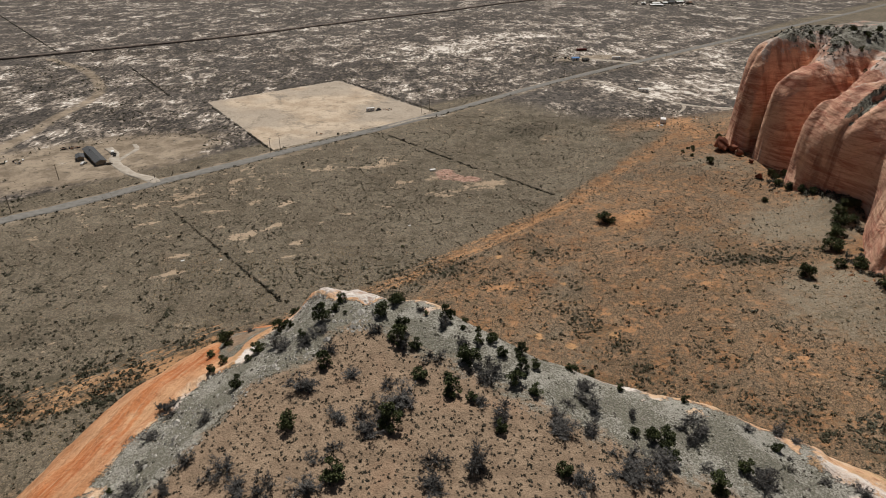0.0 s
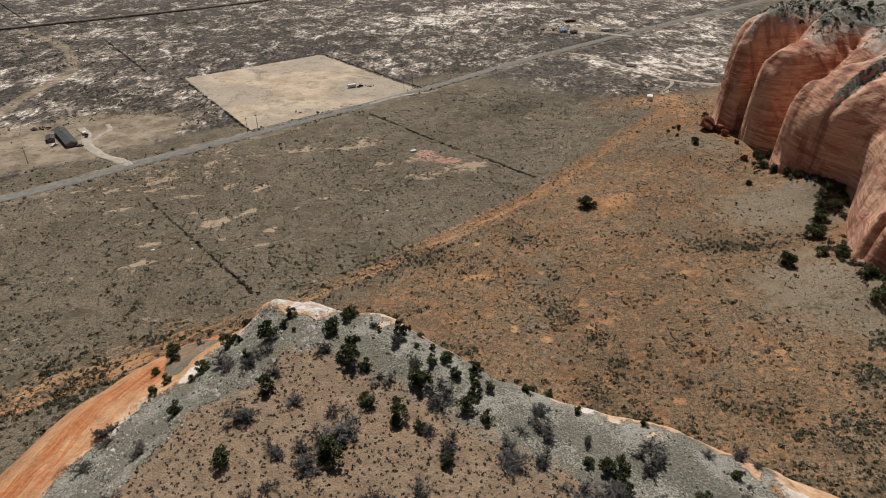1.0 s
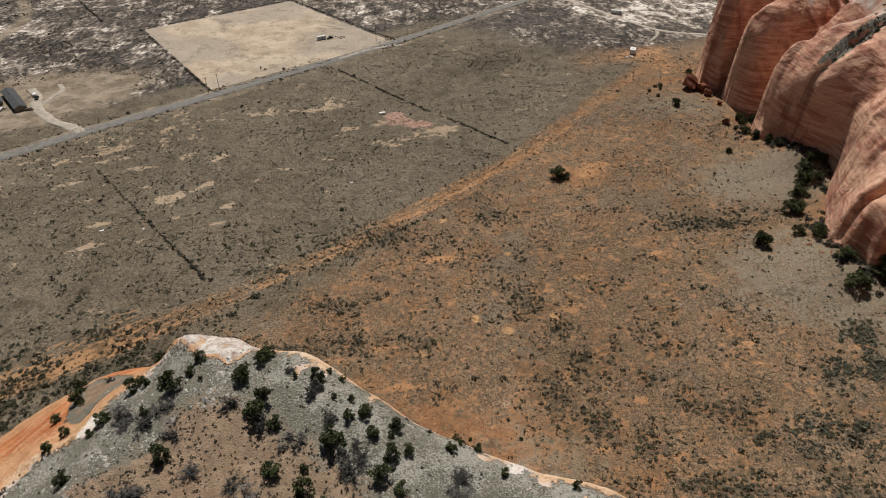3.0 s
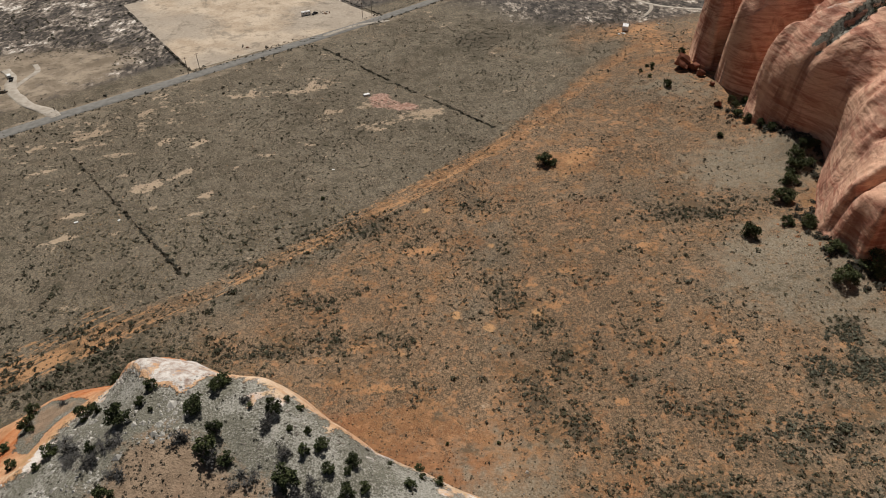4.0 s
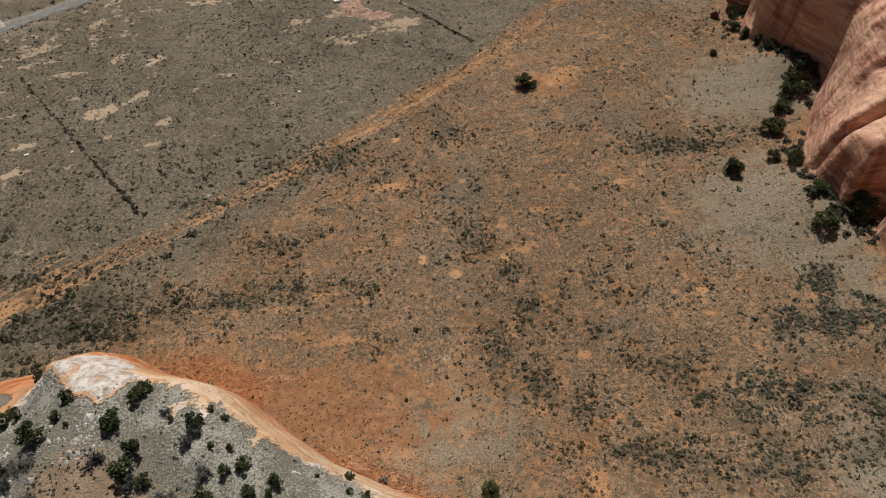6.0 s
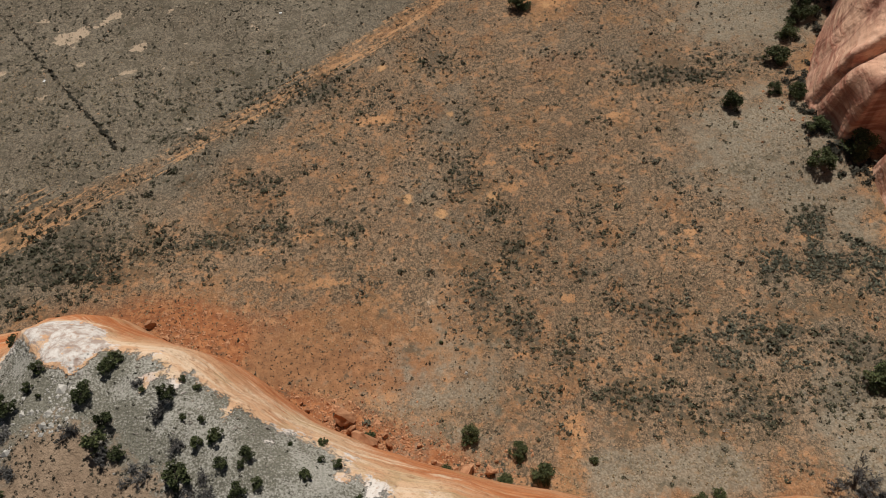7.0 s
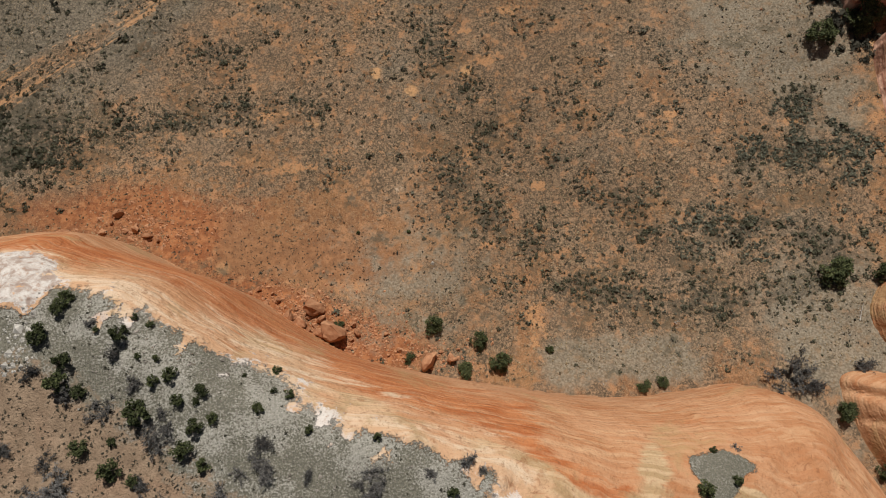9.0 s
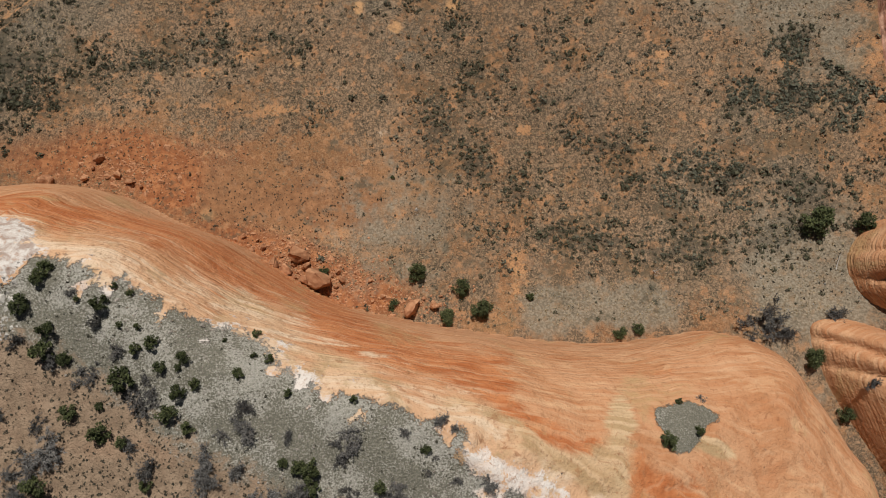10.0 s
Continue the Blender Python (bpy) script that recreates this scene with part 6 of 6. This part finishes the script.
def fence(a, b, gap, label, brush=True, seed=1):
    """A wire fence between two places, its weeds blown up against it."""
    a, b = np.array(a, float), np.array(b, float)
    n = int(np.linalg.norm(b - a) / gap)
    pts = [a + (b - a) * k / n for k in range(n + 1)]
    zs = [float(ground_height(np.array([p[0]]), np.array([p[1]]))[0]) for p in pts]
    root = new("fence")
    root.location = (a[0], a[1], zs[0])
    rng = random.Random(seed)
    for p, z in zip(pts, zs):
        ob = new("post", POST)
        ob.parent = root
        ob.matrix_basis = pose(p[0] - a[0], p[1] - a[1], z - zs[0], rng.uniform(-4, 4), rng.uniform(-4, 4), rng.uniform(0, 90))
    for h in (0.45, 0.8, 1.15):
        verts, faces = [], []
        prism([Vector((p[0] - a[0], p[1] - a[1], z - zs[0] + h)) for p, z in zip(pts, zs)], [0.012] * len(pts), verts, faces, 3)
        ob = new("wire", mesh_of("wire", verts, faces, WIRE))
        ob.parent = root
    tagged(root, label, "fence", "ranch fences")
    if brush:
        r = np.random.RandomState(seed)
        m = int(np.linalg.norm(b - a) * brush)
        t = r.uniform(0, 1, m)
        q = a + (b - a) * t[:, None] + r.normal(0, 0.42, (m, 2))
        keep = fbm(q[:, 0], q[:, 1], 16, 121 + seed, 3) > 0.36
        if seed == 1:
            keep &= r.uniform(0, 1, m) < 0.2 + 0.9 * t
        q = q[keep]
        tufts("tumbleweed", np.c_[q, ground_height(q[:, 0], q[:, 1])], r.gamma(4, 0.2, len(q)) + 0.3, 7, DARK_SCRUB, "dark tumbleweed piled along a wire fence", "tumbleweed", seed)


fence((-137.6, 294.6), (-63.5, 209.5), 4.0, "wire ranch fence on wooden posts with dark weeds", 3.2, 1)
fence((-38.1, 428.3), (59.5, 311), 4.5, "wire ranch fence on wooden posts with dark weeds", 2.6, 2)
fence((-113, 396), (-199.5, 521.5), 6.0, "wire fence along the bare field's edge", 2.4, 3)
fence((-197.5, 522.3), (-98.5, 604.5), 6.0, "wire fence along the bare field's back edge", 1.0, 4)
fence((-97.5, 603), (-3, 488.5), 6.0, "wire fence along the bare field's far edge", 2.2, 5)
fence((-110, 391.5), (-4, 482), 6.0, "roadside wire fence before the bare field", 1.4, 6)
fence((-236, 541.5), (-332, 674.7), 8.0, "wire fence across the scrub beyond the house", 1.8, 7)
fence((-706.7, 1060.5), (-450, 753), 10.0, "distant straight wire fence with dark weeds", 2.2, 8)
r = np.random.RandomState(77)
s = r.uniform(560, 1500, 1500)
q = ROAD_A + ROAD_DIR * s[:, None] + ROAD_OUT * np.where(r.uniform(0, 1, 1500) < 0.6, -1, 1)[:, None] * r.uniform(5.0, 7.5, 1500)[:, None]
q = q[fbm(q[:, 0], q[:, 1], 24, 131, 3) > 0.45]
tufts("roadside_weeds", np.c_[q, ground_height(q[:, 0], q[:, 1])], r.gamma(4, 0.2, len(q)) + 0.3, 7, DARK_SCRUB, "dark weeds along both edges of the road", "weeds", 12)


def utility_pole(x, y, high=10.0, turn=40.0):
    root = new("utility_pole")
    root.matrix_world = pose(x, y, float(ground_height(np.array([x]), np.array([y]))[0]), 0, 0, turn)
    bm = bmesh.new()
    rod(bm, (0, 0, -0.5), (0, 0, high), 0.19, 0.13, 9)
    part("pole", bm, WOOD, root)
    bm = bmesh.new()
    box(bm, (2.6, 0.14, 0.16), (0, 0.12, high - 0.7), 0, 0.015)
    part("crossarm", bm, WOOD, root)
    for dx in (-1.15, 0.45, 1.15):
        bm = bmesh.new()
        rod(bm, (dx, 0.12, high - 0.62), (dx, 0.12, high - 0.38), 0.06, 0.04, 7)
        part("insulator", bm, PALE, root)
    tagged(root, "brown wooden utility pole with a crossarm", "utility pole", "utility poles")


PALE = speckled("pale_paint", (0.62, 0.62, 0.60), (0.75, 0.75, 0.73), 1.2, 0.6, 0.0, 0.05)
for x, y in ((-222.4, 341.1), (-221.6, 294.4), (-111.8, 390.6), (-107.0, 397.0), (165.2, 545.9), (111.0, 583.5), (-17.0, 487.0), (-10.5, 489.5), (236.4, 684.5)):
    utility_pole(x, y)
for x, y in ((-168.5, 345.0), (-160.5, 351.5)):
    ob = new("gate_post", POST)
    ob.matrix_world = pose(x, y, float(ground_height(np.array([x]), np.array([y]))[0])) @ Matrix.Diagonal((3.0, 3.0, 1.5, 1))
    tagged(ob, "thick wooden gate post at the driveway's mouth", "gate post", "driveway gate posts")

# ---------------------------------------------------------------- houses, trailers, vehicles
SHINGLE = speckled("dark_shingle", (0.060, 0.062, 0.066), (0.105, 0.107, 0.112), 1.4, 0.85, 0.0, 0.3)
SIDING = speckled("tan_siding", (0.24, 0.20, 0.155), (0.33, 0.28, 0.22), 1.0, 0.8, 0.0, 0.1)
WHITE = speckled("white_paint", (0.70, 0.70, 0.69), (0.82, 0.82, 0.81), 0.8, 0.5, 0.0, 0.05)
TARP = speckled("blue_roof", (0.05, 0.17, 0.42), (0.08, 0.26, 0.58), 0.7, 0.5, 0.0, 0.2)
RED_STEEL = speckled("dark_red_steel", (0.105, 0.036, 0.028), (0.165, 0.055, 0.042), 0.9, 0.6, 0.3, 0.2)
for road_mat in (ASPHALT, DIRT):
    road_mat.node_tree.nodes["Principled BSDF"].inputs["Specular IOR Level"].default_value = 0.0
DARK = speckled("dark_rubber", (0.015, 0.015, 0.016), (0.03, 0.03, 0.03), 2.0, 0.8, 0.0, 0.1)
RUST = speckled("rusty_scrap", (0.15, 0.075, 0.045), (0.26, 0.15, 0.09), 1.5, 0.9, 0.2, 0.3)
glass_nodes = Nodes("window_glass", 0.08)
glass_nodes.bsdf.inputs["Specular IOR Level"].default_value = 0.6
GLASS = glass_nodes.done((0.03, 0.035, 0.04))


def level(x, y):
    return float(ground_height(np.array([x]), np.array([y]))[0])


def house(x, y, turn, long, wide, eave, ridge, wall_mat, roof_mat, label, category="house", windows=4, chimney=False):
    """A plain house under a pitched roof."""
    root = new("house")
    root.matrix_world = pose(x, y, level(x, y) - 0.05, 0, 0, turn)
    bm = bmesh.new()
    hl, hw = long / 2, wide / 2
    vs = [bm.verts.new(p) for p in ((-hl, -hw, 0), (hl, -hw, 0), (hl, hw, 0), (-hl, hw, 0), (-hl, -hw, eave), (hl, -hw, eave), (hl, hw, eave), (-hl, hw, eave), (-hl, 0, ridge - 0.12), (hl, 0, ridge - 0.12))]
    for f in ((0, 1, 5, 4), (2, 3, 7, 6), (1, 2, 6, 9, 5), (3, 0, 4, 8, 7), (3, 2, 1, 0), (4, 5, 9, 8), (6, 7, 8, 9)):
        bm.faces.new([vs[k] for k in f])
    part("wall", bm, wall_mat, root)
    slope = math.atan2(ridge - eave, hw)
    run = (hw + 0.5) / math.cos(slope)
    for s in (-1, 1):
        bm = bmesh.new()
        made = box(bm, (long + 0.9, run, 0.14), (0, 0, 0), 0, 0.02)
        bmesh.ops.rotate(bm, cent=(0, 0, 0), matrix=Matrix.Rotation(-s * slope, 3, "X"), verts=bm.verts)
        bmesh.ops.translate(bm, vec=(0, s * run / 2 * math.cos(slope), ridge - run / 2 * math.sin(slope) + 0.05), verts=bm.verts)
        part("roof", bm, roof_mat, root)
    for k in range(windows):
        for s in (-1, 1):
            wx = -hl + long * (k + 0.5) / windows
            bm = bmesh.new()
            box(bm, (1.3, 0.08, 1.1), (wx, s * (hw + 0.02), 1.55))
            w = part("window", bm, WHITE, root)
            bm = bmesh.new()
            box(bm, (1.1, 0.04, 0.9), (wx, s * (hw + 0.07), 1.55))
            part("pane", bm, GLASS, w)
    bm = bmesh.new()
    box(bm, (0.95, 0.08, 2.05), (long * 0.08, -hw - 0.03, 1.05), 0, 0.01)
    part("door", bm, DARK, root)
    if chimney:
        bm = bmesh.new()
        box(bm, (0.5, 0.5, 1.2), (long * 0.2, 0.6, ridge + 0.2), 0, 0.02)
        part("vent", bm, PALE, root)
    return tagged(root, label, category, "houses on the plain")


def wheels(root, places, r=0.36):
    for x, y in places:
        bm = bmesh.new()
        rod(bm, (x, y - 0.12, r), (x, y + 0.12, r), r, r, 14)
        w = part("wheel", bm, DARK, root)
        bm = bmesh.new()
        s = 1 if y > 0 else -1
        rod(bm, (x, y + s * 0.10, r), (x, y + s * 0.135, r), r * 0.55, r * 0.5, 10)
        part("rim", bm, PALE, w)


def vehicle(name, x, y, turn, paint, label, kind):
    """A pickup, a van or a car, from a side outline drawn across its width."""
    outlines = {"pickup": [(-2.7, 0.45), (2.7, 0.45), (2.75, 0.95), (1.5, 1.1), (0.95, 1.75), (-0.5, 1.75), (-0.65, 1.1), (-2.7, 1.1)],
                "van": [(-2.6, 0.4), (2.5, 0.4), (2.6, 1.0), (1.9, 1.2), (1.3, 2.0), (-2.55, 2.05)],
                "car": [(-2.2, 0.35), (2.2, 0.35), (2.25, 0.75), (1.2, 0.95), (0.6, 1.42), (-1.2, 1.42), (-1.9, 0.98), (-2.25, 0.9)]}
    root = new(name)
    root.matrix_world = pose(x, y, level(x, y) + 0.02, 0, 0, turn)
    bm = bmesh.new()
    face = bm.faces.new([bm.verts.new((a, -0.92, b)) for a, b in outlines[kind]])
    moved = bmesh.ops.extrude_face_region(bm, geom=[face])["geom"]
    bmesh.ops.translate(bm, vec=(0, 1.84, 0), verts=[v for v in moved if isinstance(v, bmesh.types.BMVert)])
    bmesh.ops.recalc_face_normals(bm, faces=bm.faces)
    bmesh.ops.bevel(bm, geom=list(bm.edges), offset=0.06, segments=2, affect="EDGES")
    part("body", bm, paint, root)
    front = {"pickup": (1.24, 1.42), "van": (1.62, 1.6), "car": (0.92, 1.2)}[kind]
    bm = bmesh.new()
    box(bm, (0.05, 1.5, 0.55), (0, 0, 0))
    bmesh.ops.rotate(bm, cent=(0, 0, 0), matrix=Matrix.Rotation(radians(-42), 3, "Y"), verts=bm.verts)
    bmesh.ops.translate(bm, vec=(front[0] + 0.03, 0, front[1]), verts=bm.verts)
    part("windscreen", bm, GLASS, root)
    for s in (-1, 1):
        bm = bmesh.new()
        box(bm, (1.1, 0.05, 0.36), (0.2 if kind != "car" else -0.3, s * 0.915, front[1] + 0.02))
        part("side_window", bm, GLASS, root)
    wheels(root, [(a, b) for a in (-1.6, 1.6) for b in (-0.85, 0.85)])
    return tagged(root, label, kind, "vehicles on the plain")


def trailer(name, x, y, turn, long, wide, high, paint, label, category, stripe=None, windows=3):
    """A boxy caravan or hut on wheels with a rounded roof."""
    root = new(name)
    root.matrix_world = pose(x, y, level(x, y), 0, 0, turn)
    bm = bmesh.new()
    box(bm, (long, wide, high - 0.5), (0, 0, 0.5 + (high - 0.5) / 2), 0, 0.16)
    part("body", bm, paint, root)
    for k in range(windows):
        for s in (-1, 1):
            bm = bmesh.new()
            box(bm, (0.9, 0.05, 0.6), (-long / 2 + long * (k + 0.5) / windows, s * (wide / 2 + 0.01), high * 0.62))
            part("window", bm, GLASS, root)
    bm = bmesh.new()
    rod(bm, (long / 2, 0, 0.55), (long / 2 + 1.2, 0, 0.45), 0.07, 0.05, 6)
    part("hitch", bm, DARK, root)
    bm = bmesh.new()
    box(bm, (0.8, 0.7, 0.25), (0, 0, high + 0.1), 0, 0.04)
    part("roof_vent", bm, PALE, root)
    wheels(root, [(a, b * (wide / 2 - 0.1)) for a in (-0.45, 0.45) for b in (-1, 1)])
    return tagged(root, label, category, "trailers on the plain")


def scrap_heap(x, y, wide, count, material, label, seed):
    """A jumble of boards and boxes."""
    rng = random.Random(seed)
    root = new("scrap_heap")
    root.matrix_world = pose(x, y, level(x, y))
    for k in range(count):
        bm = bmesh.new()
        s = (rng.uniform(0.4, 2.4), rng.uniform(0.3, 1.4), rng.uniform(0.15, 0.9))
        box(bm, s, (0, 0, 0), rng.uniform(0, 180), 0.03)
        bmesh.ops.rotate(bm, cent=(0, 0, 0), matrix=Matrix.Rotation(radians(rng.uniform(-14, 14)), 3, "X"), verts=bm.verts)
        bmesh.ops.translate(bm, vec=(rng.uniform(-wide, wide), rng.uniform(-wide, wide) * 0.6, s[2] * 0.45), verts=bm.verts)
        part("scrap", bm, rng.choice(material), root)
    tagged(root, label, "scrap heap", "scrap heaps")


house(-221.0, 380.5, 129, 34, 6.0, 2.6, 3.8, SIDING, SHINGLE, "long ranch house with a dark grey shingle roof", windows=6, chimney=True)
house(-229.8, 379.5, 121, 8, 4, 2.2, 3.0, SIDING, SHINGLE, "small dark lean-to shed behind the ranch house", "shed", 1)
vehicle("van", -213.6, 389.0, 121, WHITE, "white van parked beside the ranch house", "van")
vehicle("car", -206.5, 368.5, 20, SIDING, "tan car parked before the ranch house", "car")
vehicle("pickup", -210.5, 385.0, 110, DARK, "dark pickup parked beside the ranch house", "pickup")
vehicle("car", -222.5, 369.5, 80, WHITE, "white car parked behind the ranch house", "car")
scrap_heap(-246, 399, 6, 26, [DARK, EARTH, RUST], "dark pile of scrap and dirt beyond the house", 2)
scrap_heap(-268, 372, 6, 10, [DARK, RUST, PALE], "rusty scrap scattered in the yard", 3)
trailer("camper", -57.5, 492.6, 30, 6.5, 2.5, 2.8, WHITE, "white camper with dark windows in the bare field", "camper")
vehicle("pickup", -51.5, 494.5, 60, DARK, "dark pickup beside the camper", "pickup")
scrap_heap(-45.5, 497.0, 4.5, 14, [RUST, DARK, EARTH], "dark and rusty junk pile in the bare field", 4)
scrap_heap(-88, 432, 2.5, 5, [DARK, RUST], "small dark scrap in the bare field", 5)
trailer("white_trailer", 153.2, 429.0, 72, 6.0, 3.6, 3.4, WHITE, "white box trailer on red soil below the cliff", "trailer")
trailer("long_trailer", 169.7, 534, -20, 8.5, 2.6, 2.9, PALE, "pale travel trailer beside a dirt track", "trailer")
scrap_heap(149.5, 421.5, 2.2, 6, [WHITE, PALE], "white junk beside the box trailer", 6)
scrap_heap(180, 437, 4.0, 6, [WHITE, DARK], "pale junk on the red soil", 7)
house(139.7, 682, 12, 7.5, 5, 2.5, 3.4, PALE, TARP, "small house under a bright blue roof", windows=2)
house(149.5, 676.5, 12, 6, 5, 2.2, 2.9, SIDING, DARK, "small dark shed beside the blue-roofed house", "shed", 1)
trailer("white_trailer", 184, 686, 5, 9, 2.6, 2.7, WHITE, "white trailer parked near the blue-roofed house", "trailer")
vehicle("van", 131, 690, 70, DARK, "dark van near the blue-roofed house", "van")
vehicle("car", 120, 692, 10, DARK, "dark car near the blue-roofed house", "car")


def container(x, y, turn, label):
    root = new("shipping_container")
    root.matrix_world = pose(x, y, level(x, y), 0, 0, turn)
    bm = bmesh.new()
    box(bm, (12.0, 2.4, 2.5), (0, 0, 1.35), 0, 0.04)
    part("body", bm, RED_STEEL, root)
    for k in range(24):
        for s in (-1, 1):
            bm = bmesh.new()
            box(bm, (0.22, 0.06, 2.2), (-5.75 + 0.5 * k, s * 1.22, 1.35))
            part("rib", bm, RED_STEEL, root)
    for s in (-1, 1):
        bm = bmesh.new()
        box(bm, (0.08, 1.1, 2.2), (6.02, s * 0.57, 1.35), 0, 0.01)
        part("door", bm, RUST, root)
    tagged(root, label, "container", "containers")


container(157.1, 736, 14, "dark red steel shipping container on the plain")
for n, (x, y, t, l, w, roof) in enumerate(((379, 1196, 15, 14, 9, WHITE), (398, 1206, 15, 10, 8, PALE), (412, 1214, 5, 12, 8, SHINGLE), (431, 1226, 20, 15, 9, WHITE), (446, 1214, 40, 9, 7, RUST), (372, 1168, 0, 22, 6, WHITE), (420, 1240, 30, 12, 8, SHINGLE), (356, 1190, 70, 9, 7, PALE))):
    house(x, y, t, l, w, 2.6, 4.0, SIDING, roof, "distant low house with a " + {WHITE: "white metal", PALE: "pale metal", SHINGLE: "dark shingle", RUST: "rusty metal"}[roof] + " roof", windows=3)
r = np.random.RandomState(55)
q = np.c_[r.normal(405, 34, 160), r.normal(1212, 22, 160)]
tufts("dark_scrub", np.c_[q, ground_height(q[:, 0], q[:, 1])], r.gamma(4, 0.6, 160) + 1.0, 10, DARK_SCRUB, "dark trees and scrub round the distant houses", "scrub", 15)

# a sheet of white scrap and a bleached log
bm = bmesh.new()
box(bm, (3.4, 1.8, 1.0), (0, 0, 0.5), 0, 0.08)
tank = new("water_tank")
tank.matrix_world = pose(-6.2, 358.0, level(-6.2, 358.0), 0, 0, 25)
part("body", bm, WHITE, tank)
bm = bmesh.new()
rod(bm, (0, 0, 1.0), (0, 0, 1.15), 0.35, 0.3, 12)
part("lid", bm, PALE, tank)
tagged(tank, "white tank lying in the brown scrub", "tank")
verts, faces = [], []
rngl = random.Random(4)
bough(rngl, Vector((0, 0, 0.1)), Vector((0.3, 1, 0.02)), 4.6, 0.16, verts, faces, 0.12, 6, 6)
for k in range(5):
    bough(rngl, Vector((0.1 * k, 1.0 + 0.6 * k, 0.15)), Vector((rngl.uniform(-1, 1), 0.6, 0.3)), 0.9, 0.06, verts, faces, 0.4, 3, 4)
log = new("log", mesh_of("log", verts, faces, speckled("bleached_wood", (0.36, 0.33, 0.29), (0.52, 0.48, 0.43), 3.0)))
log.location = (152.5, 103, stand(152.5, 103))
verts, faces = [], []
for k in range(4):
    bough(rngl, Vector((0, 0, 0.0)), Vector((rngl.uniform(-0.5, 0.5), rngl.uniform(-0.4, 0.4), 1.0)), 2.2 + 0.6 * k, 0.10, verts, faces, 0.5, 6, 5)
    bough(rngl, Vector((0, 0, 0.9 + 0.3 * k)), Vector((rngl.uniform(-1, 1), rngl.uniform(-1, 1), 0.8)), 1.4, 0.05, verts, faces, 0.6, 4, 4)
snag = new("dead_snag", mesh_of("dead_snag", verts, faces, log.data.materials[0]))
snag.matrix_world = pose(108.3, 104.6, stand(108.3, 104.6) - 0.05)
tagged(snag, "bleached bare dead snag standing in dark scrub", "snag")
for x, y, turn, size in ((-114.5, 242.5, 30, (1.6, 0.9, 0.35)), (-98.0, 243.5, 75, (1.2, 0.7, 0.3)), (-16.5, 281.0, 10, (1.3, 0.8, 0.3))):
    crate = new("scrap_sheet")
    crate.matrix_world = pose(x, y, level(x, y) + 0.02, 0, 0, turn)
    bm = bmesh.new()
    box(bm, size, (0, 0, size[2] / 2), 0, 0.06)
    part("panel", bm, WHITE, crate)
    bm = bmesh.new()
    box(bm, (size[0] * 0.5, 0.12, 0.10), (0.1, size[1] / 2, size[2] * 0.5), 12, 0.02)
    part("bent_flange", bm, PALE, crate)
    tagged(crate, "small white scrap panel lying in brown scrub", "scrap", "white scrap panels")
tagged(log, "bleached fallen dead tree trunk on gravel", "log")
